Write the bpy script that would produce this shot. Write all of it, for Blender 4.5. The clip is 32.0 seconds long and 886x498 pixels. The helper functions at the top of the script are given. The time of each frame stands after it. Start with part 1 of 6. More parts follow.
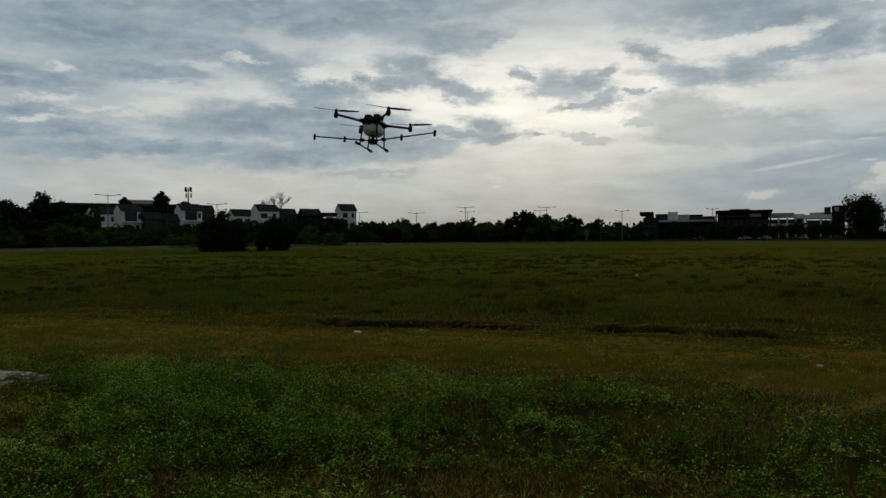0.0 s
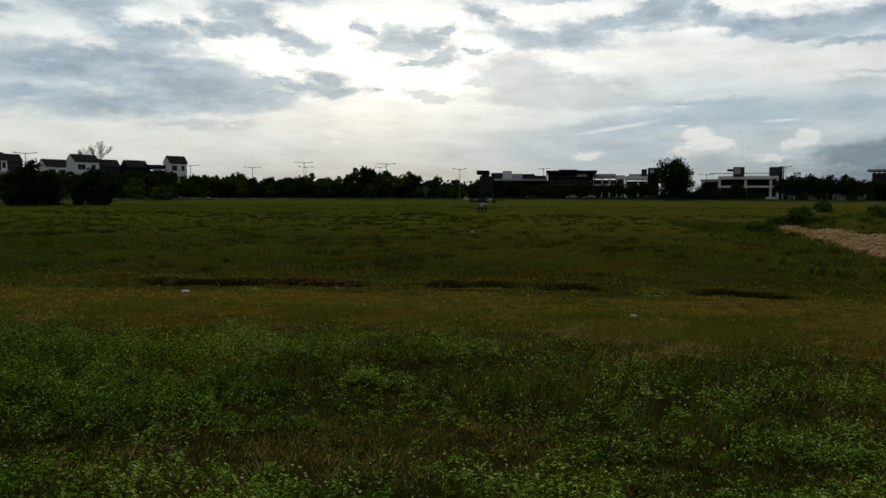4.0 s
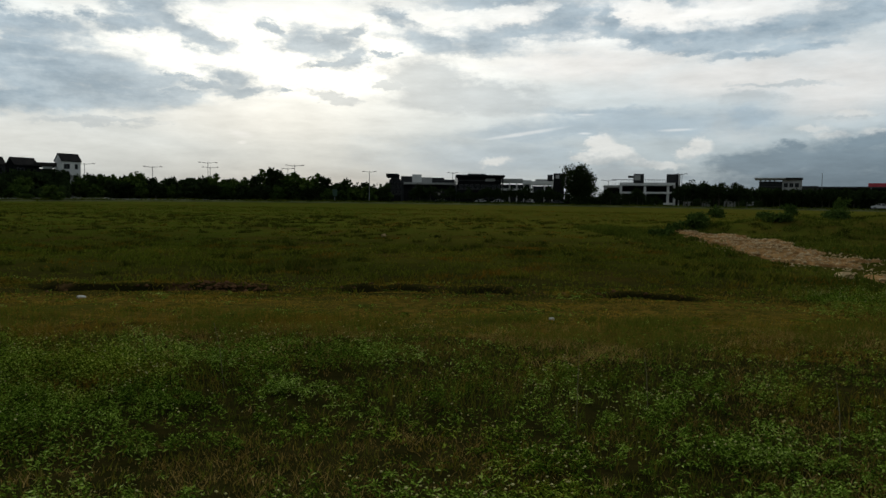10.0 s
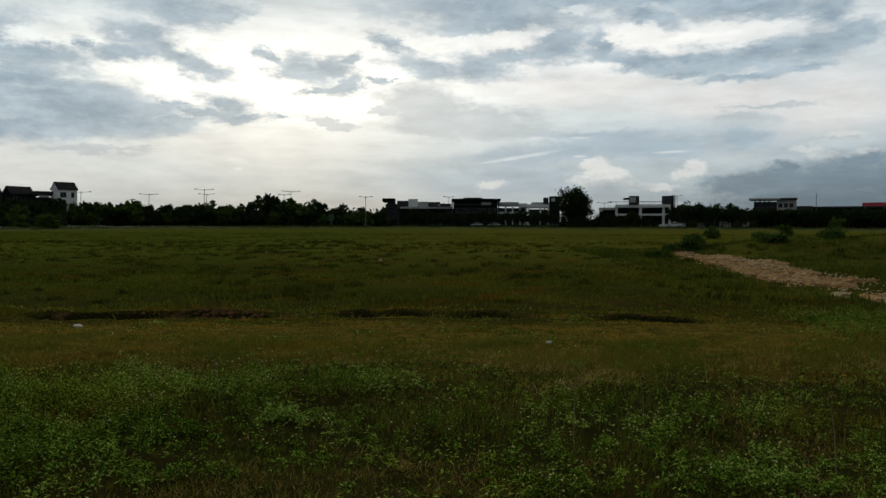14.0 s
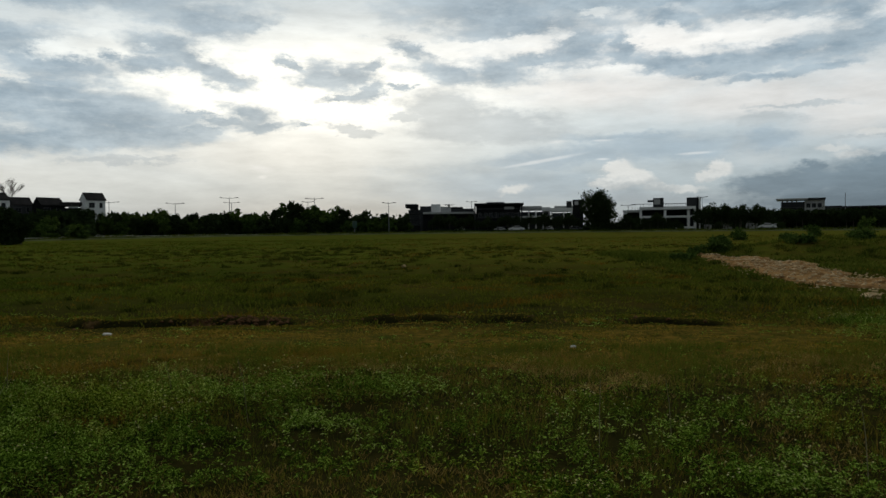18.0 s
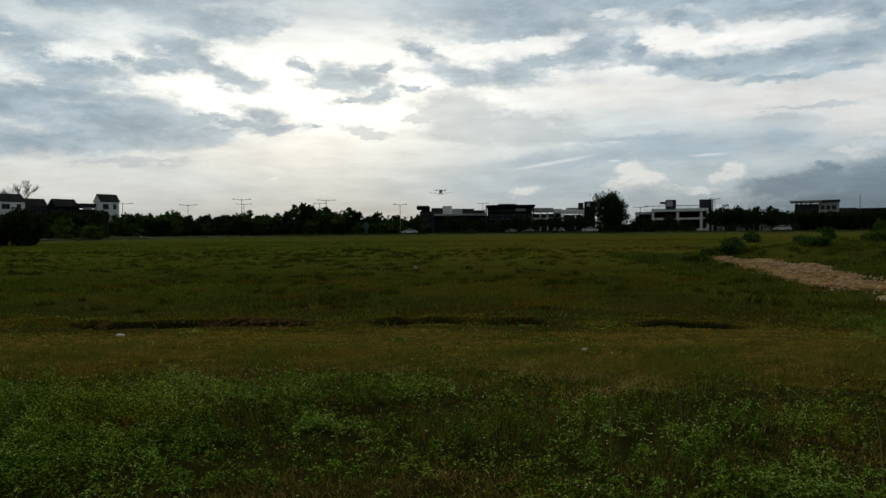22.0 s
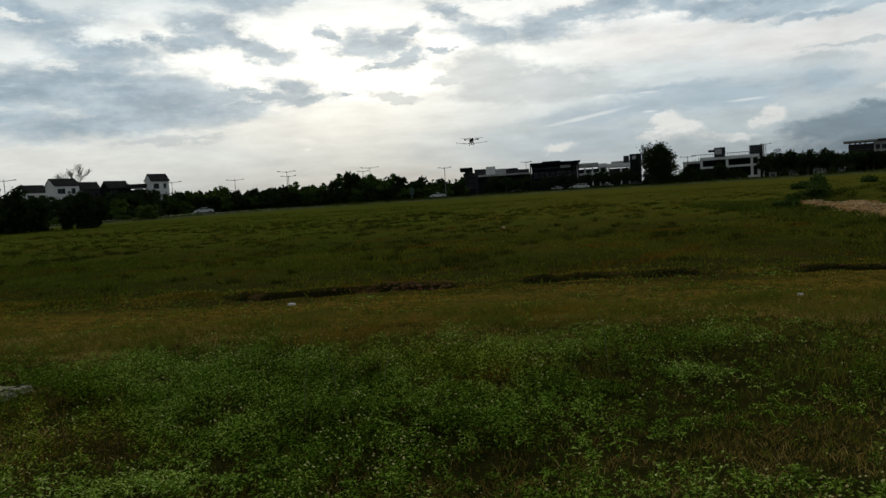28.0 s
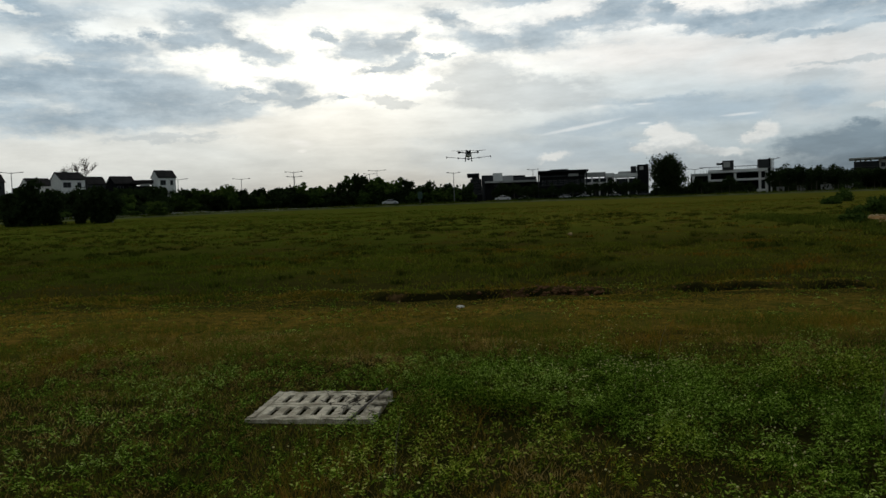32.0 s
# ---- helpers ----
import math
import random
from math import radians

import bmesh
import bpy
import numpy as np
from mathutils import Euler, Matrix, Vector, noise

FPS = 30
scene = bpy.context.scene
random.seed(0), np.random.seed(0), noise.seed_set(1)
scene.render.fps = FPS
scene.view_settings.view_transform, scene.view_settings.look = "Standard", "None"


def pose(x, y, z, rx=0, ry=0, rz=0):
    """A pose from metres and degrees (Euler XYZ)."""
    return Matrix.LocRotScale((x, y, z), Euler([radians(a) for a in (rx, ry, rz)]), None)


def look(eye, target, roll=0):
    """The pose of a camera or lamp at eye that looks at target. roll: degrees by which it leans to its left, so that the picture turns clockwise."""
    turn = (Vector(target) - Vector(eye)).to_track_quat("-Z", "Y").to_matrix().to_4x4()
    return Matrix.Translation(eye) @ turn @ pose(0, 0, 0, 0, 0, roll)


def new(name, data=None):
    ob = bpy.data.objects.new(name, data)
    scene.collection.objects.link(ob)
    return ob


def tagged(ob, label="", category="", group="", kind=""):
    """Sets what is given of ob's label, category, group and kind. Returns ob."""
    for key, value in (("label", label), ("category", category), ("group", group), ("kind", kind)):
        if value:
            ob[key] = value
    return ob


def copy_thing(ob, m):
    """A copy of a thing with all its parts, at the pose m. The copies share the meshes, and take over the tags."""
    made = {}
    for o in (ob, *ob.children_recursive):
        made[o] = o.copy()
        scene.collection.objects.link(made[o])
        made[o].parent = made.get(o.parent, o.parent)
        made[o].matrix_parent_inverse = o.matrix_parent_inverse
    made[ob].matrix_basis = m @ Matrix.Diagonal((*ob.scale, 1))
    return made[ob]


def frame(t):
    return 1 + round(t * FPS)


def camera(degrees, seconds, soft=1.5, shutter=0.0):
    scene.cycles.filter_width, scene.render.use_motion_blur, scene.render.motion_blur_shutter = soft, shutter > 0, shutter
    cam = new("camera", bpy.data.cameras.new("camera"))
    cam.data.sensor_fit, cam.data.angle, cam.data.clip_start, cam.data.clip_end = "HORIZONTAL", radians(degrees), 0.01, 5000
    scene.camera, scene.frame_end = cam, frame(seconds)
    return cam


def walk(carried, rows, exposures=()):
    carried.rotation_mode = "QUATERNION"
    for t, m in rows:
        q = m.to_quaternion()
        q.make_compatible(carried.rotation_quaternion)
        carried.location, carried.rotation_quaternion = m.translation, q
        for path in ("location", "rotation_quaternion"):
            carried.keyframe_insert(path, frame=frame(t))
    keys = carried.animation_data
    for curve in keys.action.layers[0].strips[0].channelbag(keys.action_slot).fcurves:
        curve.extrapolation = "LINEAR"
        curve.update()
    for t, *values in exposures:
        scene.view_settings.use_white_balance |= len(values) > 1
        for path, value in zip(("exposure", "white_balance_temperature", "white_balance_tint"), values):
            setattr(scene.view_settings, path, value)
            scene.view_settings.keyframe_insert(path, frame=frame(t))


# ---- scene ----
# ---------------------------------------------------------------- camera and its walk
cam = camera(61.95, 32.0)


def view(x, y, z, yaw, pitch, roll):
    """A camera pose: yaw to the left from +y, pitch up, roll as look() has it."""
    return pose(x, y, z, 0, 0, yaw) @ pose(0, 0, 0, 90 + pitch) @ pose(0, 0, 0, 0, 0, roll)


walk(cam, [
    (0, view(0.001, -0.000, 1.525, 19.61, -0.49, -0.35)),
    (0.5, view(0.017, 0.016, 1.527, 17.99, -2.88, 0.67)),
    (1, view(0.033, 0.041, 1.521, 17.40, -3.16, 0.50)),
    (1.5, view(0.038, 0.063, 1.521, 14.08, -2.97, 0.79)),
    (2, view(0.028, 0.074, 1.517, 12.14, -3.05, 0.63)),
    (2.5, view(0.018, 0.099, 1.513, 10.23, -3.30, 0.47)),
    (3, view(0.036, 0.122, 1.510, 8.55, -3.90, 0.46)),
    (3.5, view(0.036, 0.160, 1.510, 7.70, -3.91, 0.32)),
    (5.5, view(0.028, 0.137, 1.507, 6.58, -3.78, 0.56)),
    (6, view(0.036, 0.107, 1.504, 6.19, -3.96, 0.79)),
    (6.5, view(0.015, 0.147, 1.500, 4.42, -4.16, 0.77)),
    (7, view(0.027, 0.259, 1.497, 3.92, -4.56, 1.34)),
    (7.5, view(0.026, 0.364, 1.488, 4.59, -3.81, 1.39)),
    (8, view(-0.027, 0.403, 1.494, 2.86, -4.35, 0.56)),
    (8.5, view(-0.098, 0.410, 1.493, 1.26, -4.32, 0.06)),
    (9, view(-0.146, 0.401, 1.496, 0.69, -3.76, 0.81)),
    (9.5, view(-0.149, 0.378, 1.499, 0.09, -3.49, 0.83)),
    (10, view(-0.148, 0.394, 1.493, 0.18, -3.55, 0.82)),
    (10.5, view(-0.149, 0.396, 1.493, 0.26, -3.52, 1.17)),
    (11, view(-0.154, 0.382, 1.501, 0.54, -3.30, 1.08)),
    (11.5, view(-0.144, 0.366, 1.501, 0.24, -2.95, 0.97)),
    (12, view(-0.152, 0.367, 1.505, 0.21, -2.88, 0.82)),
    (12.5, view(-0.142, 0.363, 1.508, 0.48, -3.03, 0.58)),
    (13, view(-0.147, 0.366, 1.512, 0.40, -2.22, 0.48)),
    (13.5, view(-0.143, 0.352, 1.515, 0.21, -1.93, 0.18)),
    (14, view(-0.136, 0.339, 1.511, -0.05, -1.69, 0.17)),
    (14.5, view(-0.143, 0.363, 1.513, -0.35, -1.79, 0.26)),
    (16.5, view(-0.129, 0.351, 1.513, 0.20, -1.70, -0.37)),
    (17, view(-0.151, 0.354, 1.512, 0.65, -1.51, -0.43)),
    (17.5, view(-0.140, 0.326, 1.514, 1.00, -1.60, -0.56)),
    (18, view(-0.130, 0.324, 1.516, 1.76, -1.29, -0.60)),
    (18.5, view(-0.139, 0.345, 1.516, 2.18, -1.25, -0.49)),
    (19, view(-0.132, 0.342, 1.515, 2.44, -1.35, -0.76)),
    (19.5, view(-0.140, 0.331, 1.514, 2.62, -1.38, -0.79)),
    (20, view(-0.126, 0.328, 1.514, 2.62, -1.33, -0.67)),
    (20.5, view(-0.124, 0.330, 1.519, 2.54, -1.16, -0.34)),
    (21, view(-0.126, 0.322, 1.518, 2.50, -1.17, -0.61)),
    (21.5, view(-0.124, 0.328, 1.523, 2.64, -1.18, -0.46)),
    (22, view(-0.123, 0.332, 1.524, 2.64, -1.15, -0.52)),
    (22.5, view(-0.126, 0.343, 1.520, 2.86, -1.03, -0.23)),
    (23, view(-0.138, 0.340, 1.513, 3.30, -1.00, -0.52)),
    (23.5, view(-0.155, 0.331, 1.504, 5.13, 0.38, 0.50)),
    (24, view(-0.130, 0.308, 1.493, 9.84, 0.48, 0.96)),
    (24.5, view(-0.219, 0.210, 1.485, 7.06, 0.53, 0.70)),
    (25, view(-0.505, 0.090, 1.476, 3.72, -1.01, -1.53)),
    (25.5, view(-0.811, 0.142, 1.472, 4.94, -2.22, 1.08)),
    (27.5, view(-2.594, 0.093, 1.530, 7.91, -1.64, -1.00)),
    (28, view(-3.031, 0.154, 1.529, 5.61, -3.94, -3.62)),
    (28.5, view(-3.483, 0.259, 1.532, 5.03, -0.31, -2.35)),
    (29, view(-3.916, 0.326, 1.518, 4.54, -3.75, -0.20)),
    (29.5, view(-4.394, 0.320, 1.522, 3.69, -5.09, -3.39)),
    (30, view(-4.980, 0.464, 1.545, 6.60, -5.18, -1.70)),
    (30.5, view(-5.482, 0.556, 1.558, 8.11, -3.43, -1.65)),
    (31, view(-6.129, 0.560, 1.559, 7.68, -4.95, -2.49)),
    (31.5, view(-6.698, 0.640, 1.558, 7.60, -4.47, -0.81)),
    (32, view(-7.220, 0.614, 1.582, 4.94, -3.55, -1.97)),
], exposures=[(0.0, -0.42), (0.3, -0.12), (0.6, 0.0), (3.0, 0.05), (9.0, 0.05), (13.0, 0.0), (20.0, 0.0),
               (23.2, 0.0), (24.0, -0.15), (25.0, 0.0), (32.0, 0.05)])

# ---------------------------------------------------------------- world, sun
world = bpy.data.worlds.new("sky")
scene.world = world
world.use_nodes = True
world.cycles.sampling_method, world.cycles.sample_map_resolution = "MANUAL", 512
WT = world.node_tree
for n in list(WT.nodes):
    WT.nodes.remove(n)


def wn(kind, **kw):
    n = WT.nodes.new(kind)
    for k, v in kw.items():
        n.inputs[k.replace("_", " ")].default_value = v
    return n


def wm(op, a, b=None, c=None, clamp=False):
    n = WT.nodes.new("ShaderNodeMath")
    n.operation, n.use_clamp = op, clamp
    for i, v in enumerate((a, b, c)):
        if v is None:
            continue
        if isinstance(v, (int, float)):
            n.inputs[i].default_value = v
        else:
            WT.links.new(v, n.inputs[i])
    return n.outputs[0]


def wmix(fac, a, b):
    n = WT.nodes.new("ShaderNodeMix")
    n.data_type = "RGBA"
    for i, v in ((0, fac), (6, a), (7, b)):
        if isinstance(v, (int, float)):
            n.inputs[i].default_value = v
        elif isinstance(v, tuple):
            n.inputs[i].default_value = (*v, 1)
        else:
            WT.links.new(v, n.inputs[i])
    return n.outputs[2]


coord = WT.nodes.new("ShaderNodeTexCoord").outputs["Generated"]
sep = WT.nodes.new("ShaderNodeSeparateXYZ")
WT.links.new(coord, sep.inputs[0])
DX, DY, DZ = sep.outputs
AZ0 = wm("MULTIPLY", wm("ARCTAN2", DX, DY), 57.29578)
EL0 = wm("MULTIPLY", wm("ARCSINE", DZ), 57.29578)


def wnoise(scale, sx, sy, detail=5.0, rough=0.55, seed=0.0):
    """Noise over azimuth and elevation, stretched along the horizon."""
    cmb = WT.nodes.new("ShaderNodeCombineXYZ")
    WT.links.new(wm("MULTIPLY", AZ0, sx), cmb.inputs[0])
    WT.links.new(wm("MULTIPLY", EL0, sy), cmb.inputs[1])
    cmb.inputs[2].default_value = seed
    n = wn("ShaderNodeTexNoise", Scale=scale, Detail=detail, Roughness=rough)
    WT.links.new(cmb.outputs[0], n.inputs["Vector"])
    return n.outputs["Fac"]


def lift(v, k):
    """A noise value about zero, scaled."""
    return wm("MULTIPLY", wm("SUBTRACT", v, 0.5), k)


RAG = wnoise(0.34, 0.7, 2.0, 9, 0.62, 23.0)
FINE = wnoise(0.42, 0.5, 2.0, 9, 0.62, 17.0)
CURL = wnoise(1.3, 0.7, 1.5, 6, 0.65, 29.0)
STREAK = wnoise(0.9, 0.35, 2.2, 7, 0.65, 63.0)
# the clouds' outlines wander by a degree or so along the horizon, less in height
AZ = wm("ADD", wm("ADD", AZ0, lift(wnoise(0.3, 1.0, 1.6, 4, 0.55, 3.0), 3.0)), lift(wnoise(0.8, 1.0, 1.8, 6, 0.65, 51.0), 3.2))
EL = wm("ADD", wm("ADD", EL0, lift(wnoise(0.3, 0.7, 1.8, 4, 0.55, 9.0), 1.0)), lift(wnoise(0.8, 0.8, 1.8, 6, 0.65, 57.0), 1.5))


def joined(x, y):
    c = WT.nodes.new("ShaderNodeCombineXYZ")
    WT.links.new(x, c.inputs[0])
    WT.links.new(y, c.inputs[1])
    c.inputs[2].default_value = 1.0
    return c.outputs[0]


DRIFT, STILL = joined(AZ, EL), joined(AZ0, EL0)


def mapped(v, a, b, lo=0.0, hi=1.0, kind="SMOOTHSTEP"):
    n = WT.nodes.new("ShaderNodeMapRange")
    n.interpolation_type = kind
    for k, q in (("From Min", a), ("From Max", b), ("To Min", lo), ("To Max", hi)):
        n.inputs[k].default_value = q
    WT.links.new(v, n.inputs["Value"])
    return n.outputs[0]


def oval(spot, where=None):
    """Distance from one cloud's middle, 1 at its rim: (bearing, elevation, half width, half height, tilt)."""
    az, el, ra, re, tilt = spot
    c, sn = math.cos(radians(tilt)), math.sin(radians(tilt))
    axes = []
    for u, w, q in ((c, sn, ra), (-sn, c, re)):
        n = WT.nodes.new("ShaderNodeVectorMath")
        n.operation = "DOT_PRODUCT"
        WT.links.new(where or DRIFT, n.inputs[0])
        n.inputs[1].default_value = (u / q, w / q, -(az * u + el * w) / q)
        axes.append(n.outputs["Value"])
    a, b = axes
    return wm("SQRT", wm("MULTIPLY_ADD", a, a, wm("MULTIPLY", b, b)))


def bank(spots, where=None):
    """Several clouds grown together: 1 in the middle, 0 at the rim, negative outside."""
    out = None
    for s in spots:
        d = oval(s, where)
        out = d if out is None else wm("SMOOTH_MIN", out, d, 0.25)
    return wm("SUBTRACT", 1.0, out)


def ragged(body, k, k2, lo, hi):
    """A cloud bank with torn edges."""
    return mapped(wm("ADD", wm("ADD", body, lift(RAG, k)), lift(CURL, k2)), lo, hi)


def glowing(az, el, ra, re):
    """A soft brightening of the sky round one place."""
    d = oval((az, el, ra, re, 0), STILL)
    return wm("EXPONENT", wm("MULTIPLY", wm("MULTIPLY", d, d), -0.7))


WEST_BANK = [(-43.6, 14.5, 9.4, 1.44, -2), (-34.7, 13.8, 4.4, 1.13, -9), (-29.2, 12, 3.8, 1.66, -8), (-32.6, 9.2, 7, 1.58, 2), (-26.7, 8.5, 5.6, 1.92, -5), (-29.3, 6.7, 8.9, 0.94, 3),
             (-40.8, 6.9, 9.7, 0.62, 2), (-48.2, 7.8, 4.8, 0.6, 3), (-48.5, 11.3, 4, 0.82, 0), (-41.7, 12.3, 5.2, 0.7, 0), (-49.2, 9, 2.3, 0.52, 5), (-23.2, 7.3, 3.5, 0.86, 3),
             (-22.4, 8.1, 3.1, 0.69, 2), (-29.1, 9.2, 3.9, 2.61, -8), (-24.6, 7.9, 3.9, 1.33, -11), (-21.3, 7.3, 2.3, 0.36, 4)]
WEST_TOP = [(-24.9, 17.1, 5.2, 1.51, -4), (-29.2, 16.2, 3.4, 0.87, 2), (-19.2, 15.4, 3.1, 1.46, 0), (-21.9, 13.5, 2.6, 0.91, 0), (-35, 17.2, 6.5, 0.61, 4), (-16.2, 15.3, 1.7, 0.73, 8), (-45.3, 16.3, 5.7, 0.51, 7)]
SUNSET_CLOUDS = [(-23.3, 12.2, 2, 0.6, 6), (-20.7, 12.8, 1, 0.54, -5), (-18.8, 11.8, 2.7, 0.68, -18), (-25.6, 12.5, 0.9, 0.38, -15), (-10.7, 11.7, 2.1, 0.9, -7), (-8.9, 11.8, 1.8, 0.81, 3),
                 (-7.4, 12.6, 1, 0.32, 16), (-13.3, 12.7, 0.9, 0.37, -26), (-9.2, 10.2, 2, 0.25, 4), (-7, 10.7, 1.3, 0.49, 26), (-16.1, 8.9, 1.8, 0.73, -5), (-18.2, 8.3, 2.2, 0.32, -7),
                 (-15, 8, 2.3, 0.37, 3), (-19.8, 7.7, 1.9, 0.24, 4), (-20.1, 8.8, 1.4, 0.2, -1), (-12.3, 8.2, 0.6, 0.17, 3), (-4.7, 11.2, 0.6, 0.16, 2)]
UPPER_BAND = [(-3.9, 13.8, 2.6, 0.49, -17), (-1, 12.2, 2.6, 0.82, -9), (2.4, 12.1, 2.2, 0.9, -4), (8.8, 13.7, 2.2, 1.61, 8), (5.9, 12.9, 3, 0.49, 7), (4.5, 15.4, 6.4, 0.95, 0),
              (12, 13.3, 1.4, 1.11, -2), (15.1, 12.2, 3.6, 0.79, -6), (19, 12, 3.5, 0.74, -3), (23.1, 12.3, 3.2, 0.76, 4), (26.5, 12.3, 3.2, 0.82, 8), (29.3, 13, 1.9, 0.88, 18),
              (15.4, 15.1, 2.4, 0.77, -3), (22.1, 10.7, 2.9, 0.27, 2), (18.6, 11.3, 2.7, 0.31, -3), (25.3, 11, 2.1, 0.3, 4), (2.3, 16.4, 6.5, 1.75, -2)]
HIGH_COVER = [(9.1, 16.8, 5, 1.01, -4), (15, 15.4, 2.4, 0.98, -16), (22.3, 15.5, 5, 0.95, -5), (27.3, 14.3, 2, 1.2, -8), (14.8, 16.8, 5.2, 0.61, -5), (-22.4, 17.7, 9.2, 1.56, 4), (-34.2, 16.6, 7.3, 0.96, 8), (-0.7, 18.7, 12.7, 0.94, -2)]
WEST_GAPS = [(-40.4, 10, 2.1, 0.87, 3), (-38.1, 10.9, 2, 0.32, 3), (-47.8, 10, 1.6, 0.26, 5), (-46.8, 12.3, 0.9, 0.23, -11), (-34.7, 13.5, 1.4, 0.24, -2), (-35.7, 11.1, 0.8, 0.28, 3), (-32.2, 10.6, 1.3, 0.25, 2),
             (-48.5, 8.5, 1.7, 0.19, 4), (-42.5, 9.1, 2.2, 0.2, 3), (-45.1, 9.4, 2.1, 0.23, 4)]
HIGH_GAPS = [(10.1, 16.1, 1.5, 0.27, -1), (14.4, 14.2, 1.8, 0.85, -9), (21.3, 13.9, 4.7, 0.61, 1), (4.2, 13.9, 2.6, 0.45, 2), (18.3, 13.6, 2.3, 0.39, 1), (-1.2, 14.2, 2.6, 0.37, -1), (4.5, 14.3, 3.4, 0.56, 7),
             (11, 11.8, 2.9, 0.36, 2), (14.2, 14.4, 1.4, 0.39, -3), (13.4, 13.7, 1.2, 0.24, -2), (-27.6, 12.9, 3.4, 0.85, 4)]
SOFT_GREY = [(-8.7, 7.8, 1.9, 0.3, -6), (-1.4, 9.2, 3.5, 1.43, -9), (2.5, 8, 6.5, 1.27, -3), (-4.5, 8.8, 1.3, 0.29, 1), (24, 8.6, 2.9, 0.19, 0), (28.6, 6.1, 2.7, 0.15, 0), (22.2, 7.7, 2.2, 0.47, -2), (21.1, 5.8, 2.3, 1.2, -1), (-25, 5.3, 4.3, 0.23, 3), (-27.1, 6.2, 2.1, 0.3, 4)]
BLUE_GAP = [(3, 3.4, 9, 1.6, 0), (15.2, 6.1, 6.4, 0.99, 1), (9.4, 5.7, 5.1, 0.76, 2), (12.3, 6.9, 5, 0.42, -1), (6, 5.3, 5.2, 0.6, 2), (22.2, 6.3, 1.9, 0.79, -2)]
STORM = [(24.9, 3.1, 2.7, 1.02, 4), (28.3, 3.3, 3, 1.3, 4), (22.3, 2.9, 2.2, 0.72, 4), (25, 4.3, 0.9, 0.39, 10), (29.3, 4.5, 1.4, 0.49, 10), (26.7, 1.9, 6.3, 1.01, 0), (33, 3.0, 4.4, 1.6, -1)]
PUFFS = [(11.7, 4.6, 1.2, 0.84, 0), (10.5, 3.7, 1.2, 0.51, 15), (13.1, 4.1, 1.8, 0.58, -25), (11.7, 3.7, 2.1, 0.68, 0), (14.7, 3.2, 1.6, 0.38, -5), (18.8, 4.4, 1, 0.74, -1), (17.9, 3.8, 0.9, 0.41, 0)]
PALE_PUFFS = [(3.9, 3.3, 1.6, 0.39, 9), (16.5, 3, 1.6, 0.33, 0), (28.6, 6.4, 1.5, 0.3, -3), (26.2, 5.5, 1.4, 0.39, -2), (29.9, 5.1, 1.3, 0.37, -2), (27.3, 5, 1.7, 0.31, -2)]
WISPS = [(6, 5.4, 3.4, 0.17, 9), (7.1, 6.8, 0.8, 0.17, 5), (10.4, 6.8, 0.8, 0.1, 0), (17.2, 5.6, 1.4, 0.12, 2), (10.5, 5.4, 0.6, 0.11, 0), (-15.4, 4.9, 1, 0.29, -8), (-15.4, 4.3, 0.4, 0.17, 2)]

gaps = ragged(bank(WEST_GAPS), 1.2, 2.0, -0.6, 0.8)
high_gaps = ragged(bank(HIGH_GAPS), 2.2, 1.4, -0.35, 0.55)
thick_west = ragged(bank(WEST_BANK), 2.2, 0.4, -0.6, 0.5)
thick_top = ragged(wm("MAXIMUM", bank(WEST_TOP), bank(HIGH_COVER)), 2.6, 0.7, -0.7, 0.6)
thick_band = ragged(bank(UPPER_BAND), 2.8, 0.8, -0.7, 0.6)
small = ragged(bank(SUNSET_CLOUDS), 2.6, 1.1, -0.75, 0.55)
dark = wm("MAXIMUM", small, wm("MULTIPLY", wm("MAXIMUM", thick_west, wm("MAXIMUM", thick_band, thick_top)), wm("SUBTRACT", 1.0, wm("MULTIPLY", high_gaps, 0.95))))
streaks = wm("MULTIPLY", mapped(STREAK, 0.54, 0.74), wm("MULTIPLY", glowing(-41, 10.2, 10, 2.6), 0.9))
soft = ragged(bank(SOFT_GREY), 1.3, 0.4, -0.4, 0.35)
blue = ragged(bank(BLUE_GAP), 1.4, 0.3, -0.6, 0.8)
storm = ragged(bank(STORM), 1.6, 0.5, -0.8, 0.4)
CP = joined(wm("ADD", AZ0, lift(CURL, 1.6)), wm("ADD", EL0, lift(wnoise(1.5, 1.0, 1.1, 5, 0.55, 37.0), 0.9)))
puffs = mapped(wm("ADD", bank(PUFFS, CP), lift(CURL, 1.2)), -0.15, 0.4)
pale_puffs = ragged(bank(PALE_PUFFS, CP), 0.4, 0.3, -0.1, 0.6)
puff_foot = mapped(bank([(12.5, 2.5, 1.6, 0.9, 0), (15.5, 2.2, 4.0, 0.6, 0)], CP), -0.1, 0.6)
wisps = ragged(bank(WISPS, STILL), 0.8, 0.5, -0.2, 0.8)
cream_low = wm("MAXIMUM", glowing(-37, 4.2, 14, 2.5), wm("MULTIPLY", glowing(-17, 6.0, 11, 1.9), 0.8))
cream_east = ragged(bank([(11.0, 10.4, 8.0, 1.2, 0), (21.0, 9.2, 8.0, 1.4, 0), (28.0, 8.6, 5.0, 2.4, 0)], STILL), 0.8, 0.2, -0.5, 0.7)
broken = mapped(RAG, 0.44, 0.62)
scud = mapped(wnoise(0.5, 0.6, 1.7, 9, 0.68, 41.0), 0.5, 0.66)
FOLD = wm("ADD", lift(RAG, 1.6), lift(CURL, 0.7))

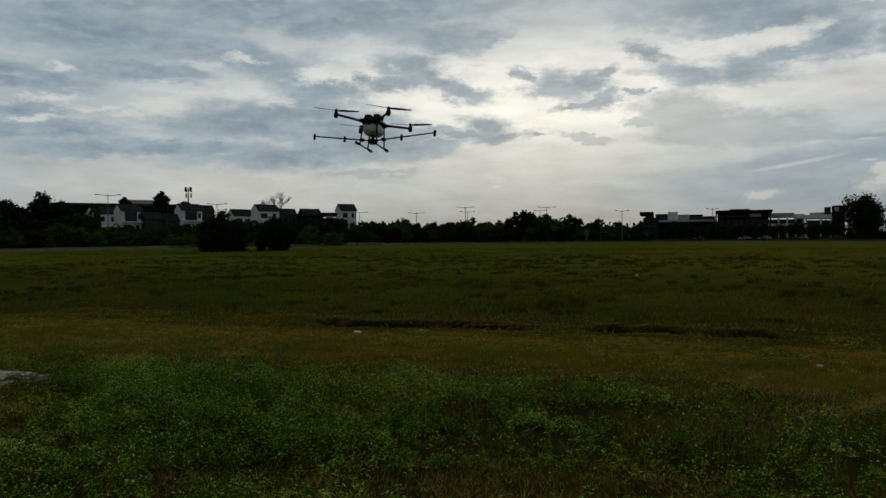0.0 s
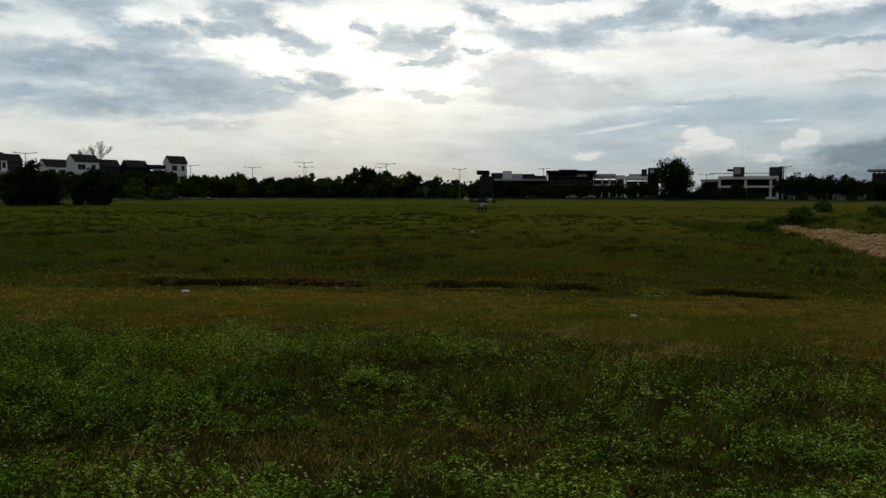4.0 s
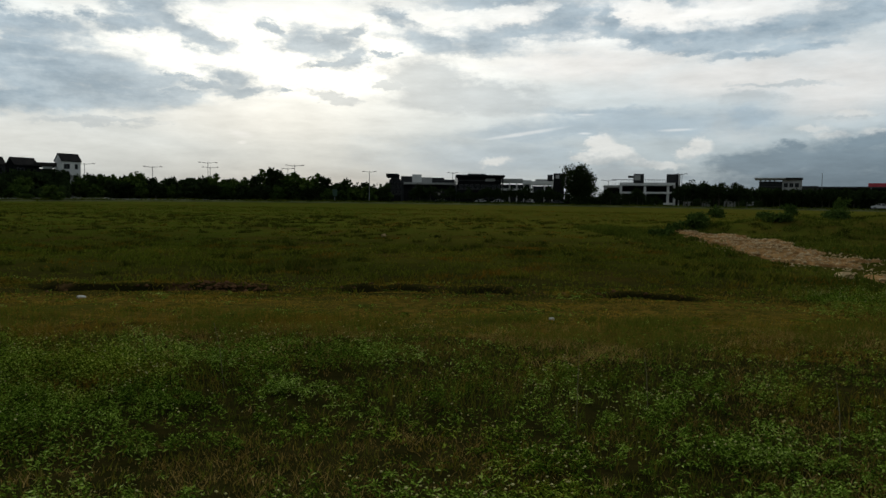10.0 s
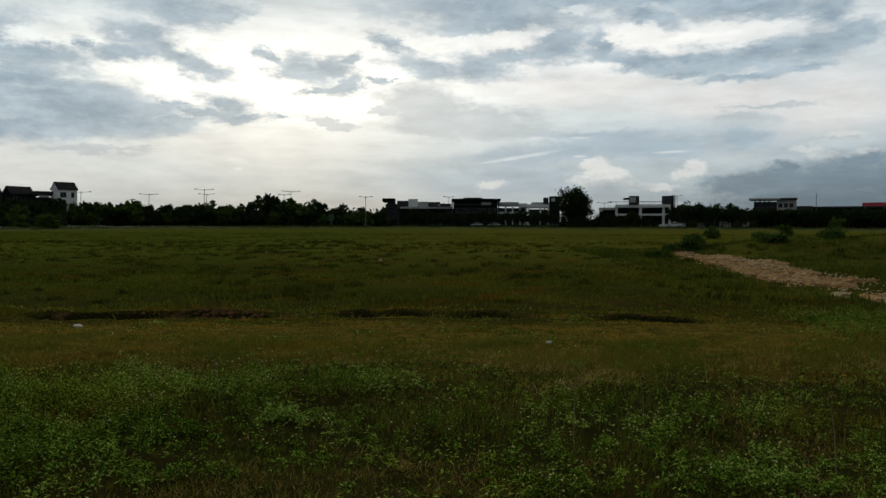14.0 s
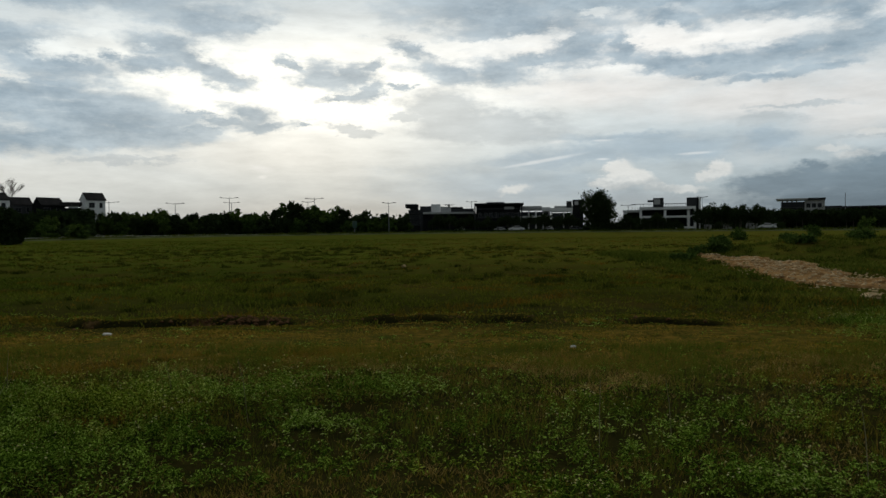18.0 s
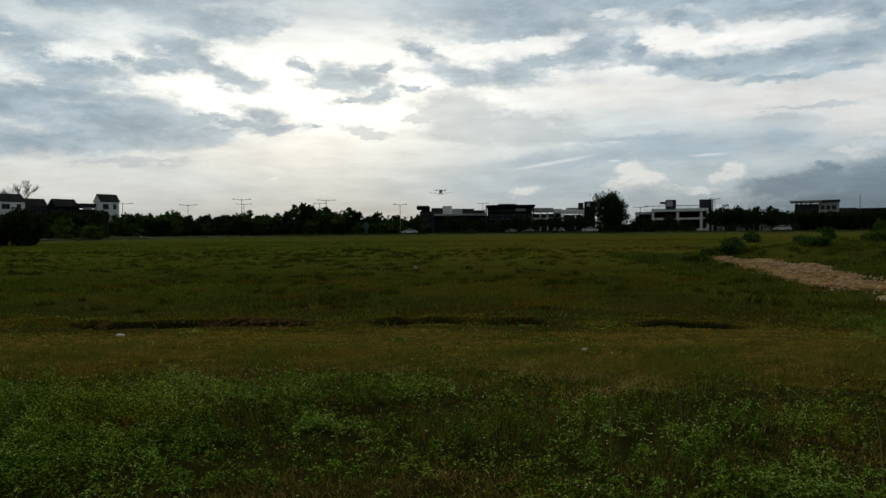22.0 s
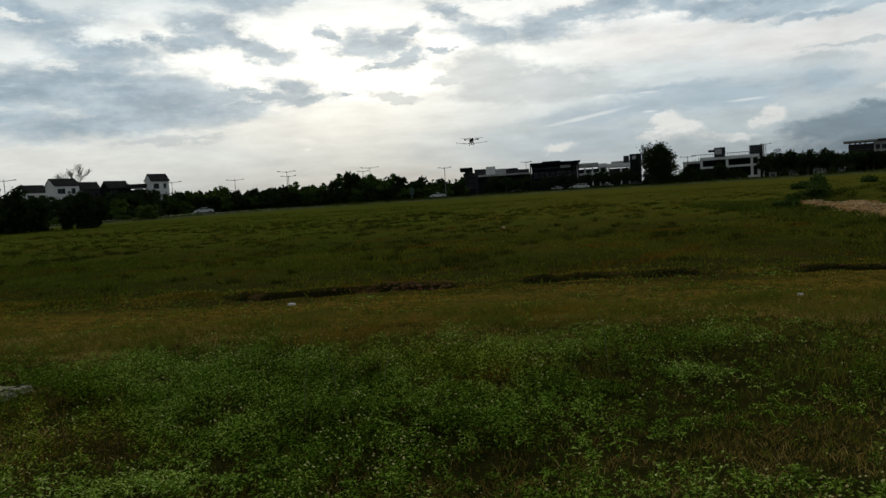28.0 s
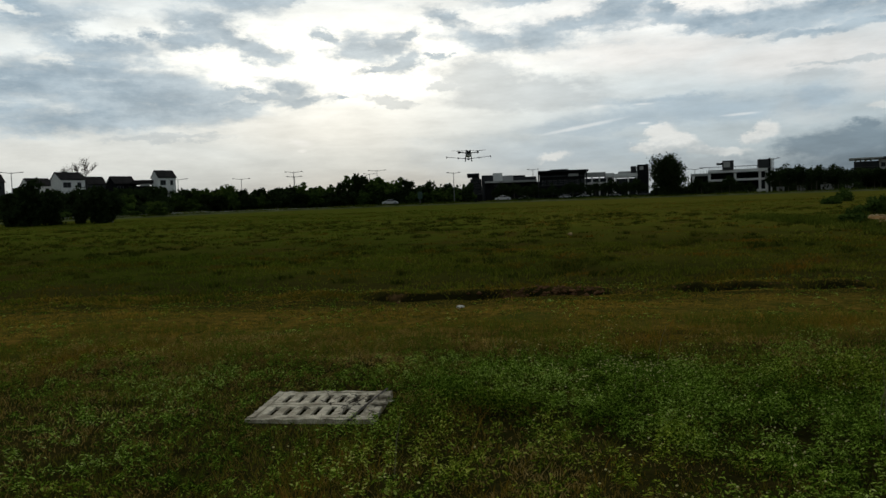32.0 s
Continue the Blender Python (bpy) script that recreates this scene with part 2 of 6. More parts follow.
nish = WT.nodes.new("ShaderNodeTexSky")
nish.sky_type, nish.sun_disc = "NISHITA", False
nish.sun_elevation, nish.sun_rotation = radians(13), radians(-10)
clear = WT.nodes.new("ShaderNodeMix")
clear.data_type, clear.blend_type = "RGBA", "MULTIPLY"
clear.inputs[0].default_value = 1.0
WT.links.new(nish.outputs[0], clear.inputs[6])
clear.inputs[7].default_value = (0.07, 0.07, 0.07, 1)

low = mapped(EL0, 0.0, 9.0)
col = wmix(low, (0.37, 0.44, 0.475), (0.50, 0.585, 0.63))
col = wmix(wm("MULTIPLY", glowing(-9, 11.8, 24, 3.7), 0.85), col, (0.88, 0.92, 0.90))
col = wmix(wm("MULTIPLY", glowing(-14, 10.7, 15, 3.0), 0.9), col, (1.32, 1.29, 1.17))
col = wmix(wm("MULTIPLY", glowing(14, 13.6, 14, 1.9), 0.85), col, (1.05, 1.03, 0.98))
col = wmix(wm("MULTIPLY", cream_low, 0.65), col, (0.84, 0.82, 0.75))
col = wmix(wm("MULTIPLY", cream_east, 0.75), col, (0.80, 0.78, 0.75))
col = wmix(wm("MULTIPLY", soft, 0.8), col, (0.49, 0.545, 0.57))
col = wmix(wm("MULTIPLY", blue, 0.8), col, (0.34, 0.44, 0.52))
col = wmix(wm("MULTIPLY", wm("MULTIPLY", scud, mapped(EL0, 6.0, 9.0)), 0.2), col, (0.66, 0.72, 0.75))
col = wmix(wm("MULTIPLY", wisps, 0.5), col, (0.80, 0.82, 0.82))
deep = wmix(mapped(FOLD, -0.35, 0.35), (0.25, 0.345, 0.425), (0.44, 0.535, 0.60))
col = wmix(wm("MULTIPLY", dark, 0.95), col, deep)
col = wmix(wm("MULTIPLY", wm("MAXIMUM", gaps, streaks), 0.75), col, (0.88, 0.89, 0.84))
col = wmix(wm("MULTIPLY", pale_puffs, 0.5), col, (0.80, 0.80, 0.77))
col = wmix(wm("MULTIPLY", puffs, 0.75), col, wmix(mapped(wm("ADD", EL0, lift(CURL, 2.5)), 2.9, 4.6), (0.40, 0.45, 0.48), (0.78, 0.785, 0.76)))
col = wmix(wm("MULTIPLY", puff_foot, 0.6), col, (0.30, 0.36, 0.41))
col = wmix(wm("MULTIPLY", storm, 0.9), col, wmix(mapped(wm("ADD", EL0, lift(FINE, 3.0)), 1.0, 4.4), (0.10, 0.155, 0.205), (0.165, 0.235, 0.295)))
col = wmix(0.05, col, clear.outputs[2])
# overhead and away from the sunset the cloud cover is thick and grey
thick = wmix(broken, (0.20, 0.23, 0.243), (0.28, 0.313, 0.322))
col = wmix(wm("MAXIMUM", mapped(EL0, 19.0, 34.0), mapped(DY, 0.35, -0.25)), col, thick)
shade = wm("MULTIPLY", mapped(wm("ADD", FINE, lift(STREAK, 0.12)), 0.25, 0.75, 0.86, 1.13, "LINEAR"), mapped(EL0, 0.3, 4.0, 0.90, 1.0))
lit = WT.nodes.new("ShaderNodeVectorMath")
lit.operation = "SCALE"
WT.links.new(col, lit.inputs[0])
WT.links.new(shade, lit.inputs["Scale"])
bg = wn("ShaderNodeBackground", Strength=1.0)
WT.links.new(lit.outputs[0], bg.inputs["Color"])
wout = WT.nodes.new("ShaderNodeOutputWorld")
WT.links.new(bg.outputs[0], wout.inputs["Surface"])

sun = new("sun", bpy.data.lights.new("sun", "SUN"))
sun.data.energy, sun.data.angle, sun.data.color = 1.05, radians(14), (1.0, 0.95, 0.88)
sun.matrix_world = look((0, 0, 60), (0 + 60 * math.sin(radians(10)), -60 * math.cos(radians(10)), 60 - 60 * math.tan(radians(22))))

# ---------------------------------------------------------------- small tools
RNG = np.random.default_rng(7)
_lat = np.random.default_rng(3).random((256, 256))


def vnoise(x, y, s=1.0, seed=0):
    """Smooth value noise in 0..1 over the plane, s metres a cell."""
    x, y = np.asarray(x, float) / s + 17.3 * seed, np.asarray(y, float) / s + 41.7 * seed
    i, j = np.floor(x).astype(int), np.floor(y).astype(int)
    u, v = x - i, y - j
    u, v = u * u * (3 - 2 * u), v * v * (3 - 2 * v)
    a, b = _lat[i & 255, j & 255], _lat[(i + 1) & 255, j & 255]
    c, d = _lat[i & 255, (j + 1) & 255], _lat[(i + 1) & 255, (j + 1) & 255]
    return (a * (1 - u) + b * u) * (1 - v) + (c * (1 - u) + d * u) * v


def step(x, a, b):
    t = np.clip((np.asarray(x, float) - a) / (b - a), 0, 1)
    return t * t * (3 - 2 * t)


def ditch_line(x):
    return 19.25 + 1.1 * (vnoise(x, 0 * x, 5.0, 5) - 0.5) + 0.9 * (vnoise(x, 0 * x, 1.1, 6) - 0.5)


def ditch_on(x):
    """How much of the ditch is open along its length."""
    x = np.asarray(x, float)
    gate = 0.0
    for x0, x1 in ((-10.8, -4.6), (-2.9, -0.6), (0.2, 1.8), (4.1, 6.2)):
        gate = np.maximum(gate, step(x, x0 - 0.4, x0 + 0.5) * (1 - step(x, x1 - 0.5, x1 + 0.4)))
    return gate * (0.15 + 0.85 * step(0.5 * vnoise(x, 0 * x, 1.6, 8) + 0.5 * vnoise(x, 0 * x, 0.5, 9), 0.26, 0.5))


def ground_z(x, y):
    """Height of the ground: it falls gently to the ditch, then rises over the field."""
    x, y = np.asarray(x, float), np.asarray(y, float)
    z = np.interp(y, [-500, 0, 7, 13, 17, 19.2, 23, 42, 50, 200, 260, 5000], [0, 0, -0.25, -0.48, -0.72, -0.82, -0.78, -0.5, -0.42, 1.2, 1.3, 1.3])
    near = 1 - step(np.hypot(x, y), 60, 140)
    z = z + near * (0.10 * (vnoise(x, y, 2.7, 1) - 0.5) + 0.05 * (vnoise(x, y, 0.7, 2) - 0.5))
    z = z + 0.25 * (vnoise(x, y, 14.0, 3) - 0.5) * step(y, 24, 45) * near
    off = y - ditch_line(x)
    on = ditch_on(x)
    z = z - on * 0.5 * np.exp(-(np.abs(off) / (0.14 + 0.32 * vnoise(x, y, 0.7, 15))) ** 3) + on * 0.12 * np.exp(-((off - 0.6) / 0.35) ** 2)
    bank = np.exp(-(((x - 26) / 8.5) ** 2 + ((y - 51 + 0.25 * (x - 26)) / 4.2) ** 2))
    z = z + 0.95 * bank * (0.75 + 0.5 * vnoise(x, y, 3.0, 4)) + 1.1 * np.exp(-(((x - 38) / 12) ** 2 + ((y - 50) / 6) ** 2))
    z = z + 5.0 * np.exp(-(((x + 178) / 55) ** 2 + ((y - 180) / 48) ** 2))
    return z


def gz(x, y):
    return float(ground_z(np.array([x]), np.array([y]))[0])


def polar(az, d):
    """The place at a bearing (degrees to the right of +y) and a distance from the start of the walk."""
    return d * math.sin(radians(az)), d * math.cos(radians(az))


def rise(el, d):
    """The height at an elevation angle seen from the eye at that distance."""
    return 1.52 + d * math.tan(radians(el))


# ---------------------------------------------------------------- materials
def material(name):
    m = bpy.data.materials.new(name)
    m.use_nodes = True
    nt = m.node_tree
    return m, nt, nt.nodes["Principled BSDF"]


def node(nt, kind, **kw):
    n = nt.nodes.new(kind)
    for k, v in kw.items():
        n.inputs[k.replace("_", " ")].default_value = v
    return n


def ramp(nt, fac, stops):
    n = nt.nodes.new("ShaderNodeValToRGB")
    while len(n.color_ramp.elements) < len(stops):
        n.color_ramp.elements.new(0.5)
    for e, (p, c) in zip(n.color_ramp.elements, stops):
        e.position, e.color = p, (*c, 1)
    nt.links.new(fac, n.inputs[0])
    return n.outputs[0]


def mixc(nt, fac, a, b, mode="MIX"):
    n = nt.nodes.new("ShaderNodeMix")
    n.data_type, n.blend_type = "RGBA", mode
    for i, v in ((0, fac), (6, a), (7, b)):
        if isinstance(v, (int, float)):
            n.inputs[i].default_value = v
        elif isinstance(v, tuple):
            n.inputs[i].default_value = (*v, 1)
        else:
            nt.links.new(v, n.inputs[i])
    return n.outputs[2]


def math_n(nt, op, a, b=None):
    n = nt.nodes.new("ShaderNodeMath")
    n.operation = op
    for i, v in enumerate((a, b)):
        if v is None:
            continue
        if isinstance(v, (int, float)):
            n.inputs[i].default_value = v
        else:
            nt.links.new(v, n.inputs[i])
    return n.outputs[0]


def smooth(nt, v, a, b):
    n = nt.nodes.new("ShaderNodeMapRange")
    n.interpolation_type = "SMOOTHSTEP"
    n.inputs["From Min"].default_value, n.inputs["From Max"].default_value = a, b
    nt.links.new(v, n.inputs["Value"])
    return n.outputs[0]


def noise_n(nt, vec, scale, detail=4.0, rough=0.6):
    n = node(nt, "ShaderNodeTexNoise", Scale=scale, Detail=detail, Roughness=rough)
    nt.links.new(vec, n.inputs["Vector"])
    return n.outputs["Fac"]


def plain(name, a, b, scale=3.0, rough=0.7, metal=0.0, bump=0.15, fine=40.0, spec=None):
    """A surface of two tones in patches, with fine grain and relief."""
    m, nt, p = material(name)
    vec = node(nt, "ShaderNodeTexCoord").outputs["Object"]
    big, small = noise_n(nt, vec, scale), noise_n(nt, vec, fine, 3.0)
    c = mixc(nt, smooth(nt, big, 0.35, 0.65), a, b)
    c = mixc(nt, 0.35, c, mixc(nt, small, tuple(v * 0.6 for v in a), tuple(min(1, v * 1.35) for v in b)))
    nt.links.new(c, p.inputs["Base Color"])
    p.inputs["Roughness"].default_value, p.inputs["Metallic"].default_value = rough, metal
    if spec is not None:
        p.inputs["Specular IOR Level"].default_value = spec
    if bump:
        bn = node(nt, "ShaderNodeBump", Strength=bump, Distance=0.02)
        nt.links.new(small, bn.inputs["Height"])
        nt.links.new(bn.outputs[0], p.inputs["Normal"])
    return m


def leafy(name, stops, patch=0.5, rough=0.55, clear_part=0.25, gloss=0.0, warm=None, west=None, share=0.4):
    """Leaves or blades: every one its own tone, in patches over the ground."""
    m, nt, p = material(name)
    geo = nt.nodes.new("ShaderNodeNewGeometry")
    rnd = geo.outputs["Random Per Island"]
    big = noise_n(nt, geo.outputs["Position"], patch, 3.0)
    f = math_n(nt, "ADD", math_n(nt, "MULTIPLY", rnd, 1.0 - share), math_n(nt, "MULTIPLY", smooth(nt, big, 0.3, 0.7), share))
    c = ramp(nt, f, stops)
    if warm:
        dry = noise_n(nt, geo.outputs["Position"], 0.33, 4.0)
        c = mixc(nt, smooth(nt, dry, 0.50, 0.64), c, mixc(nt, 1.0, c, warm, "MULTIPLY"))
    if west:
        # darker, slightly greener tint in the western part of the field
        sx = nt.nodes.new("ShaderNodeSeparateXYZ")
        nt.links.new(geo.outputs["Position"], sx.inputs[0])
        edge = math_n(nt, "ADD", sx.outputs[0], math_n(nt, "MULTIPLY", noise_n(nt, geo.outputs["Position"], 0.1, 3.0), 14.0))
        darkened = math_n(nt, "SUBTRACT", 1.0, smooth(nt, edge, -9.0, 7.0))
        c = mixc(nt, darkened, c, mixc(nt, 1.0, c, west, "MULTIPLY"))
    nt.links.new(c, p.inputs["Base Color"])
    p.inputs["Roughness"].default_value = rough
    p.inputs["Specular IOR Level"].default_value = gloss
    tr = node(nt, "ShaderNodeBsdfTranslucent")
    nt.links.new(c, tr.inputs["Color"])
    mx = node(nt, "ShaderNodeMixShader", Fac=clear_part)
    nt.links.new(p.outputs[0], mx.inputs[1])
    nt.links.new(tr.outputs[0], mx.inputs[2])
    nt.links.new(mx.outputs[0], nt.nodes["Material Output"].inputs["Surface"])
    return m


def ground_material():
    m, nt, p = material("meadow_ground")
    geo = nt.nodes.new("ShaderNodeNewGeometry")
    pos = geo.outputs["Position"]
    s = nt.nodes.new("ShaderNodeSeparateXYZ")
    nt.links.new(pos, s.inputs[0])
    X, Y, _ = s.outputs
    n1, n2, n3, n4 = noise_n(nt, pos, 0.12, 3), noise_n(nt, pos, 0.6, 4), noise_n(nt, pos, 4.0, 5, 0.7), noise_n(nt, pos, 30.0, 3)
    yw = math_n(nt, "ADD", Y, math_n(nt, "MULTIPLY", math_n(nt, "SUBTRACT", n2, 0.5), 4.0))
    # near ground is almost black, painting in the shade between the weeds
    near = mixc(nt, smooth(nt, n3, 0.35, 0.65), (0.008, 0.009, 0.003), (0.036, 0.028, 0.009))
    dry = mixc(nt, smooth(nt, n3, 0.36, 0.64), (0.05, 0.046, 0.008), (0.24, 0.145, 0.026))
    dry = mixc(nt, smooth(nt, n2, 0.45, 0.7), dry, (0.065, 0.075, 0.012))
    darkened = mixc(nt, smooth(nt, n3, 0.3, 0.7), (0.022, 0.022, 0.006), (0.05, 0.042, 0.010))
    field = mixc(nt, smooth(nt, n3, 0.3, 0.7), (0.032, 0.042, 0.005), (0.075, 0.082, 0.010))
    field = mixc(nt, smooth(nt, n2, 0.4, 0.6), field, mixc(nt, n3, (0.018, 0.022, 0.004), (0.05, 0.048, 0.008)))
    field = mixc(nt, smooth(nt, n1, 0.42, 0.6), field, mixc(nt, n3, (0.058, 0.050, 0.008), (0.078, 0.082, 0.011)))
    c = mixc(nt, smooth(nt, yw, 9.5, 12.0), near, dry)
    c = mixc(nt, smooth(nt, yw, 16.0, 18.5), c, darkened)
    c = mixc(nt, smooth(nt, yw, 21.0, 27.0), c, field)
    far = mixc(nt, smooth(nt, n2, 0.4, 0.6), mixc(nt, n3, (0.066, 0.084, 0.009), (0.125, 0.145, 0.017)), mixc(nt, n3, (0.095, 0.082, 0.012), (0.175, 0.15, 0.022)))
    c = mixc(nt, smooth(nt, yw, 30.0, 62.0), c, far)
    west_mask = math_n(nt, "MULTIPLY", math_n(nt, "SUBTRACT", 1.0, smooth(nt, math_n(nt, "ADD", X, math_n(nt, "MULTIPLY", n1, 14.0)), -9.0, 7.0)), smooth(nt, yw, 21.0, 25.0))
    c = mixc(nt, west_mask, c, mixc(nt, 1.0, c, (0.8, 0.95, 0.85), "MULTIPLY"))
    rust = mixc(nt, n3, (0.035, 0.024, 0.006), (0.10, 0.058, 0.015))
    blot = math_n(nt, "MULTIPLY", smooth(nt, noise_n(nt, pos, 0.22, 6, 0.65), 0.52, 0.66), smooth(nt, yw, 20.0, 24.0))
    c = mixc(nt, math_n(nt, "MULTIPLY", blot, 0.75), c, rust)
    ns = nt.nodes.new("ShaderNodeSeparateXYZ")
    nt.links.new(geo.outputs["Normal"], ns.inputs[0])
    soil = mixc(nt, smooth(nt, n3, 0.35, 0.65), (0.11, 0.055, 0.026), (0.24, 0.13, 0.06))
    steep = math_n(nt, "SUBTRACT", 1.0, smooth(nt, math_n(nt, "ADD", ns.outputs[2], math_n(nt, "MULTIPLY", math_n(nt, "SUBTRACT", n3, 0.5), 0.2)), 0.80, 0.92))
    # near-black over most steep faces: the ditch wall's shadow put into the soil colour
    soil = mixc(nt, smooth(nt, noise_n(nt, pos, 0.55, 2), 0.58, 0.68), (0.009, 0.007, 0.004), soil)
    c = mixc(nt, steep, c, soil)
    c = mixc(nt, 0.3, c, mixc(nt, n4, (0.012, 0.013, 0.003), (0.085, 0.08, 0.015)))
    nt.links.new(c, p.inputs["Base Color"])
    p.inputs["Roughness"].default_value = 0.95
    p.inputs["Specular IOR Level"].default_value = 0.0
    b = node(nt, "ShaderNodeBump", Strength=0.7, Distance=0.08)
    nt.links.new(math_n(nt, "ADD", math_n(nt, "MULTIPLY", n3, 1.0), math_n(nt, "MULTIPLY", n4, 0.4)), b.inputs["Height"])
    nt.links.new(b.outputs[0], p.inputs["Normal"])
    return m


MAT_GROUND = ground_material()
# weed tones stretched both ways: gap shade and bright leaf glints as leaf colour
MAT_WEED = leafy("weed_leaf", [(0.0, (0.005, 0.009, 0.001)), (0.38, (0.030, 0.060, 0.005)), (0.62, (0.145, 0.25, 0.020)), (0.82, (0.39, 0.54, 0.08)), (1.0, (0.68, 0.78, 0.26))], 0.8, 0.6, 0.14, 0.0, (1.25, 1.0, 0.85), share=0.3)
MAT_BLADE = leafy("grass_blade", [(0.0, (0.05, 0.075, 0.008)), (0.45, (0.12, 0.15, 0.018)), (0.75, (0.19, 0.16, 0.024)), (1.0, (0.28, 0.17, 0.035))], 0.5, 0.6, 0.2, 0.0, (1.5, 0.95, 0.9))
MAT_STRAW = leafy("dead_grass", [(0.0, (0.09, 0.062, 0.014)), (0.5, (0.32, 0.21, 0.05)), (1.0, (0.66, 0.47, 0.17))], 0.6, 0.7, 0.12)
MAT_DRY = leafy("dry_grass", [(0.0, (0.06, 0.08, 0.009)), (0.28, (0.11, 0.12, 0.014)), (0.55, (0.27, 0.185, 0.025)), (1.0, (0.52, 0.31, 0.055))], 0.7, 0.6, 0.12)
MAT_FIELD = leafy("field_grass", [(0.0, (0.045, 0.060, 0.007)), (0.5, (0.115, 0.132, 0.014)), (1.0, (0.225, 0.19, 0.027))], 0.12, 0.6, 0.15, 0.0, (1.35, 0.72, 0.8), (0.8, 0.95, 0.85))
MAT_CLUMP = leafy("field_clump", [(0.0, (0.022, 0.030, 0.004)), (0.5, (0.050, 0.062, 0.008)), (1.0, (0.11, 0.10, 0.015))], 0.2, 0.6, 0.15)
MAT_BANK = leafy("bank_grass", [(0.0, (0.03, 0.045, 0.006)), (0.5, (0.075, 0.10, 0.012)), (1.0, (0.17, 0.18, 0.03))], 0.3, 0.6, 0.2)
MAT_FLOWER = plain("pale_flower", (0.66, 0.55, 0.20), (0.82, 0.72, 0.34), 20, 0.9, bump=0, spec=0.0)
MAT_CLOD = plain("damp_soil", (0.08, 0.042, 0.02), (0.19, 0.10, 0.05), 3, 0.95, bump=0.4, spec=0.0)
MAT_STALK = plain("dry_stalk", (0.16, 0.14, 0.06), (0.22, 0.19, 0.09), 8, 0.8, bump=0)
MAT_TREE = leafy("tree_leaf", [(0.0, (0.012, 0.020, 0.008)), (0.5, (0.022, 0.036, 0.012)), (1.0, (0.04, 0.058, 0.02))], 0.15, 0.6, 0.15)
MAT_BUSH = leafy("bush_leaf", [(0.0, (0.022, 0.044, 0.010)), (0.5, (0.050, 0.085, 0.017)), (1.0, (0.10, 0.14, 0.03))], 0.2, 0.6, 0.2)
MAT_BARK = plain("bark", (0.05, 0.04, 0.03), (0.09, 0.075, 0.06), 2, 0.9, bump=0.5)
MAT_SOIL = plain("orange_soil", (0.14, 0.065, 0.021), (0.42, 0.25, 0.105), 1.7, 0.95, bump=0.6, fine=6, spec=0.0)
MAT_STONE = plain("pale_stone", (0.28, 0.18, 0.085), (0.60, 0.45, 0.26), 3, 0.9, bump=0.4, spec=0.0)
MAT_CONC = plain("weathered_concrete", (0.20, 0.165, 0.115), (0.70, 0.63, 0.49), 9, 0.9, bump=0.5, fine=45, spec=0.0)
MAT_PIT = plain("dark_pit", (0.012, 0.011, 0.01), (0.02, 0.018, 0.015), 4, 0.95)
MAT_WHITE = plain("white_render", (0.62, 0.62, 0.61), (0.74, 0.74, 0.72), 0.4, 0.85, fine=8, bump=0.05)
MAT_GREYW = plain("grey_cladding", (0.030, 0.032, 0.034), (0.055, 0.057, 0.06), 0.3, 0.8, fine=8, bump=0.05, spec=0.05)
MAT_DARKW = plain("dark_cladding", (0.009, 0.010, 0.011), (0.017, 0.018, 0.019), 0.3, 0.8, fine=8, bump=0.05, spec=0.0)
MAT_SLAB = plain("pale_slab", (0.30, 0.30, 0.30), (0.42, 0.42, 0.41), 0.4, 0.8, fine=8, bump=0.05)
MAT_ROOF = plain("dark_roof_tile", (0.026, 0.024, 0.024), (0.046, 0.042, 0.040), 0.6, 0.9, fine=6, bump=0.3, spec=0.0)
MAT_GLASS = plain("dark_glazing", (0.012, 0.014, 0.016), (0.02, 0.023, 0.026), 0.3, 0.2, bump=0, spec=0.2)
MAT_FRAME = plain("window_frame", (0.06, 0.06, 0.06), (0.09, 0.09, 0.09), 1, 0.5, bump=0)
MAT_STEEL = plain("galvanised_steel", (0.11, 0.115, 0.12), (0.16, 0.165, 0.17), 2, 0.6, 0.0, bump=0.05)
MAT_ASPHALT = plain("asphalt", (0.04, 0.04, 0.042), (0.06, 0.06, 0.06), 0.3, 0.9, fine=10, spec=0.05)
MAT_VERGE = plain("verge_grass", (0.05, 0.062, 0.022), (0.11, 0.12, 0.055), 0.4, 0.95, fine=6, bump=0.4, spec=0.0)
MAT_KERB = plain("kerb_concrete", (0.26, 0.25, 0.23), (0.36, 0.35, 0.33), 0.5, 0.9, fine=8)
MAT_RED = plain("red_sign", (0.45, 0.03, 0.05), (0.52, 0.05, 0.07), 0.5, 0.5, bump=0)
MAT_GREENS = plain("green_sign", (0.012, 0.045, 0.03), (0.018, 0.06, 0.04), 0.5, 0.5, bump=0)
MAT_CARBON = plain("carbon_fibre", (0.008, 0.008, 0.009), (0.014, 0.014, 0.015), 30, 0.5, bump=0.05, spec=0.12)
MAT_BLACK = plain("black_plastic", (0.010, 0.010, 0.011), (0.018, 0.018, 0.019), 20, 0.6, bump=0.05, spec=0.12)
MAT_TANK = plain("translucent_tank", (0.50, 0.50, 0.47), (0.62, 0.62, 0.58), 6, 0.4, bump=0.05)
MAT_CARW = plain("white_car_paint", (0.50, 0.50, 0.50), (0.58, 0.58, 0.58), 1, 0.3, bump=0)
MAT_CARD = plain("dark_car_paint", (0.05, 0.055, 0.06), (0.08, 0.085, 0.09), 1, 0.3, bump=0)
MAT_RUBBER = plain("tyre_rubber", (0.015, 0.015, 0.015), (0.025, 0.025, 0.025), 6, 0.9)


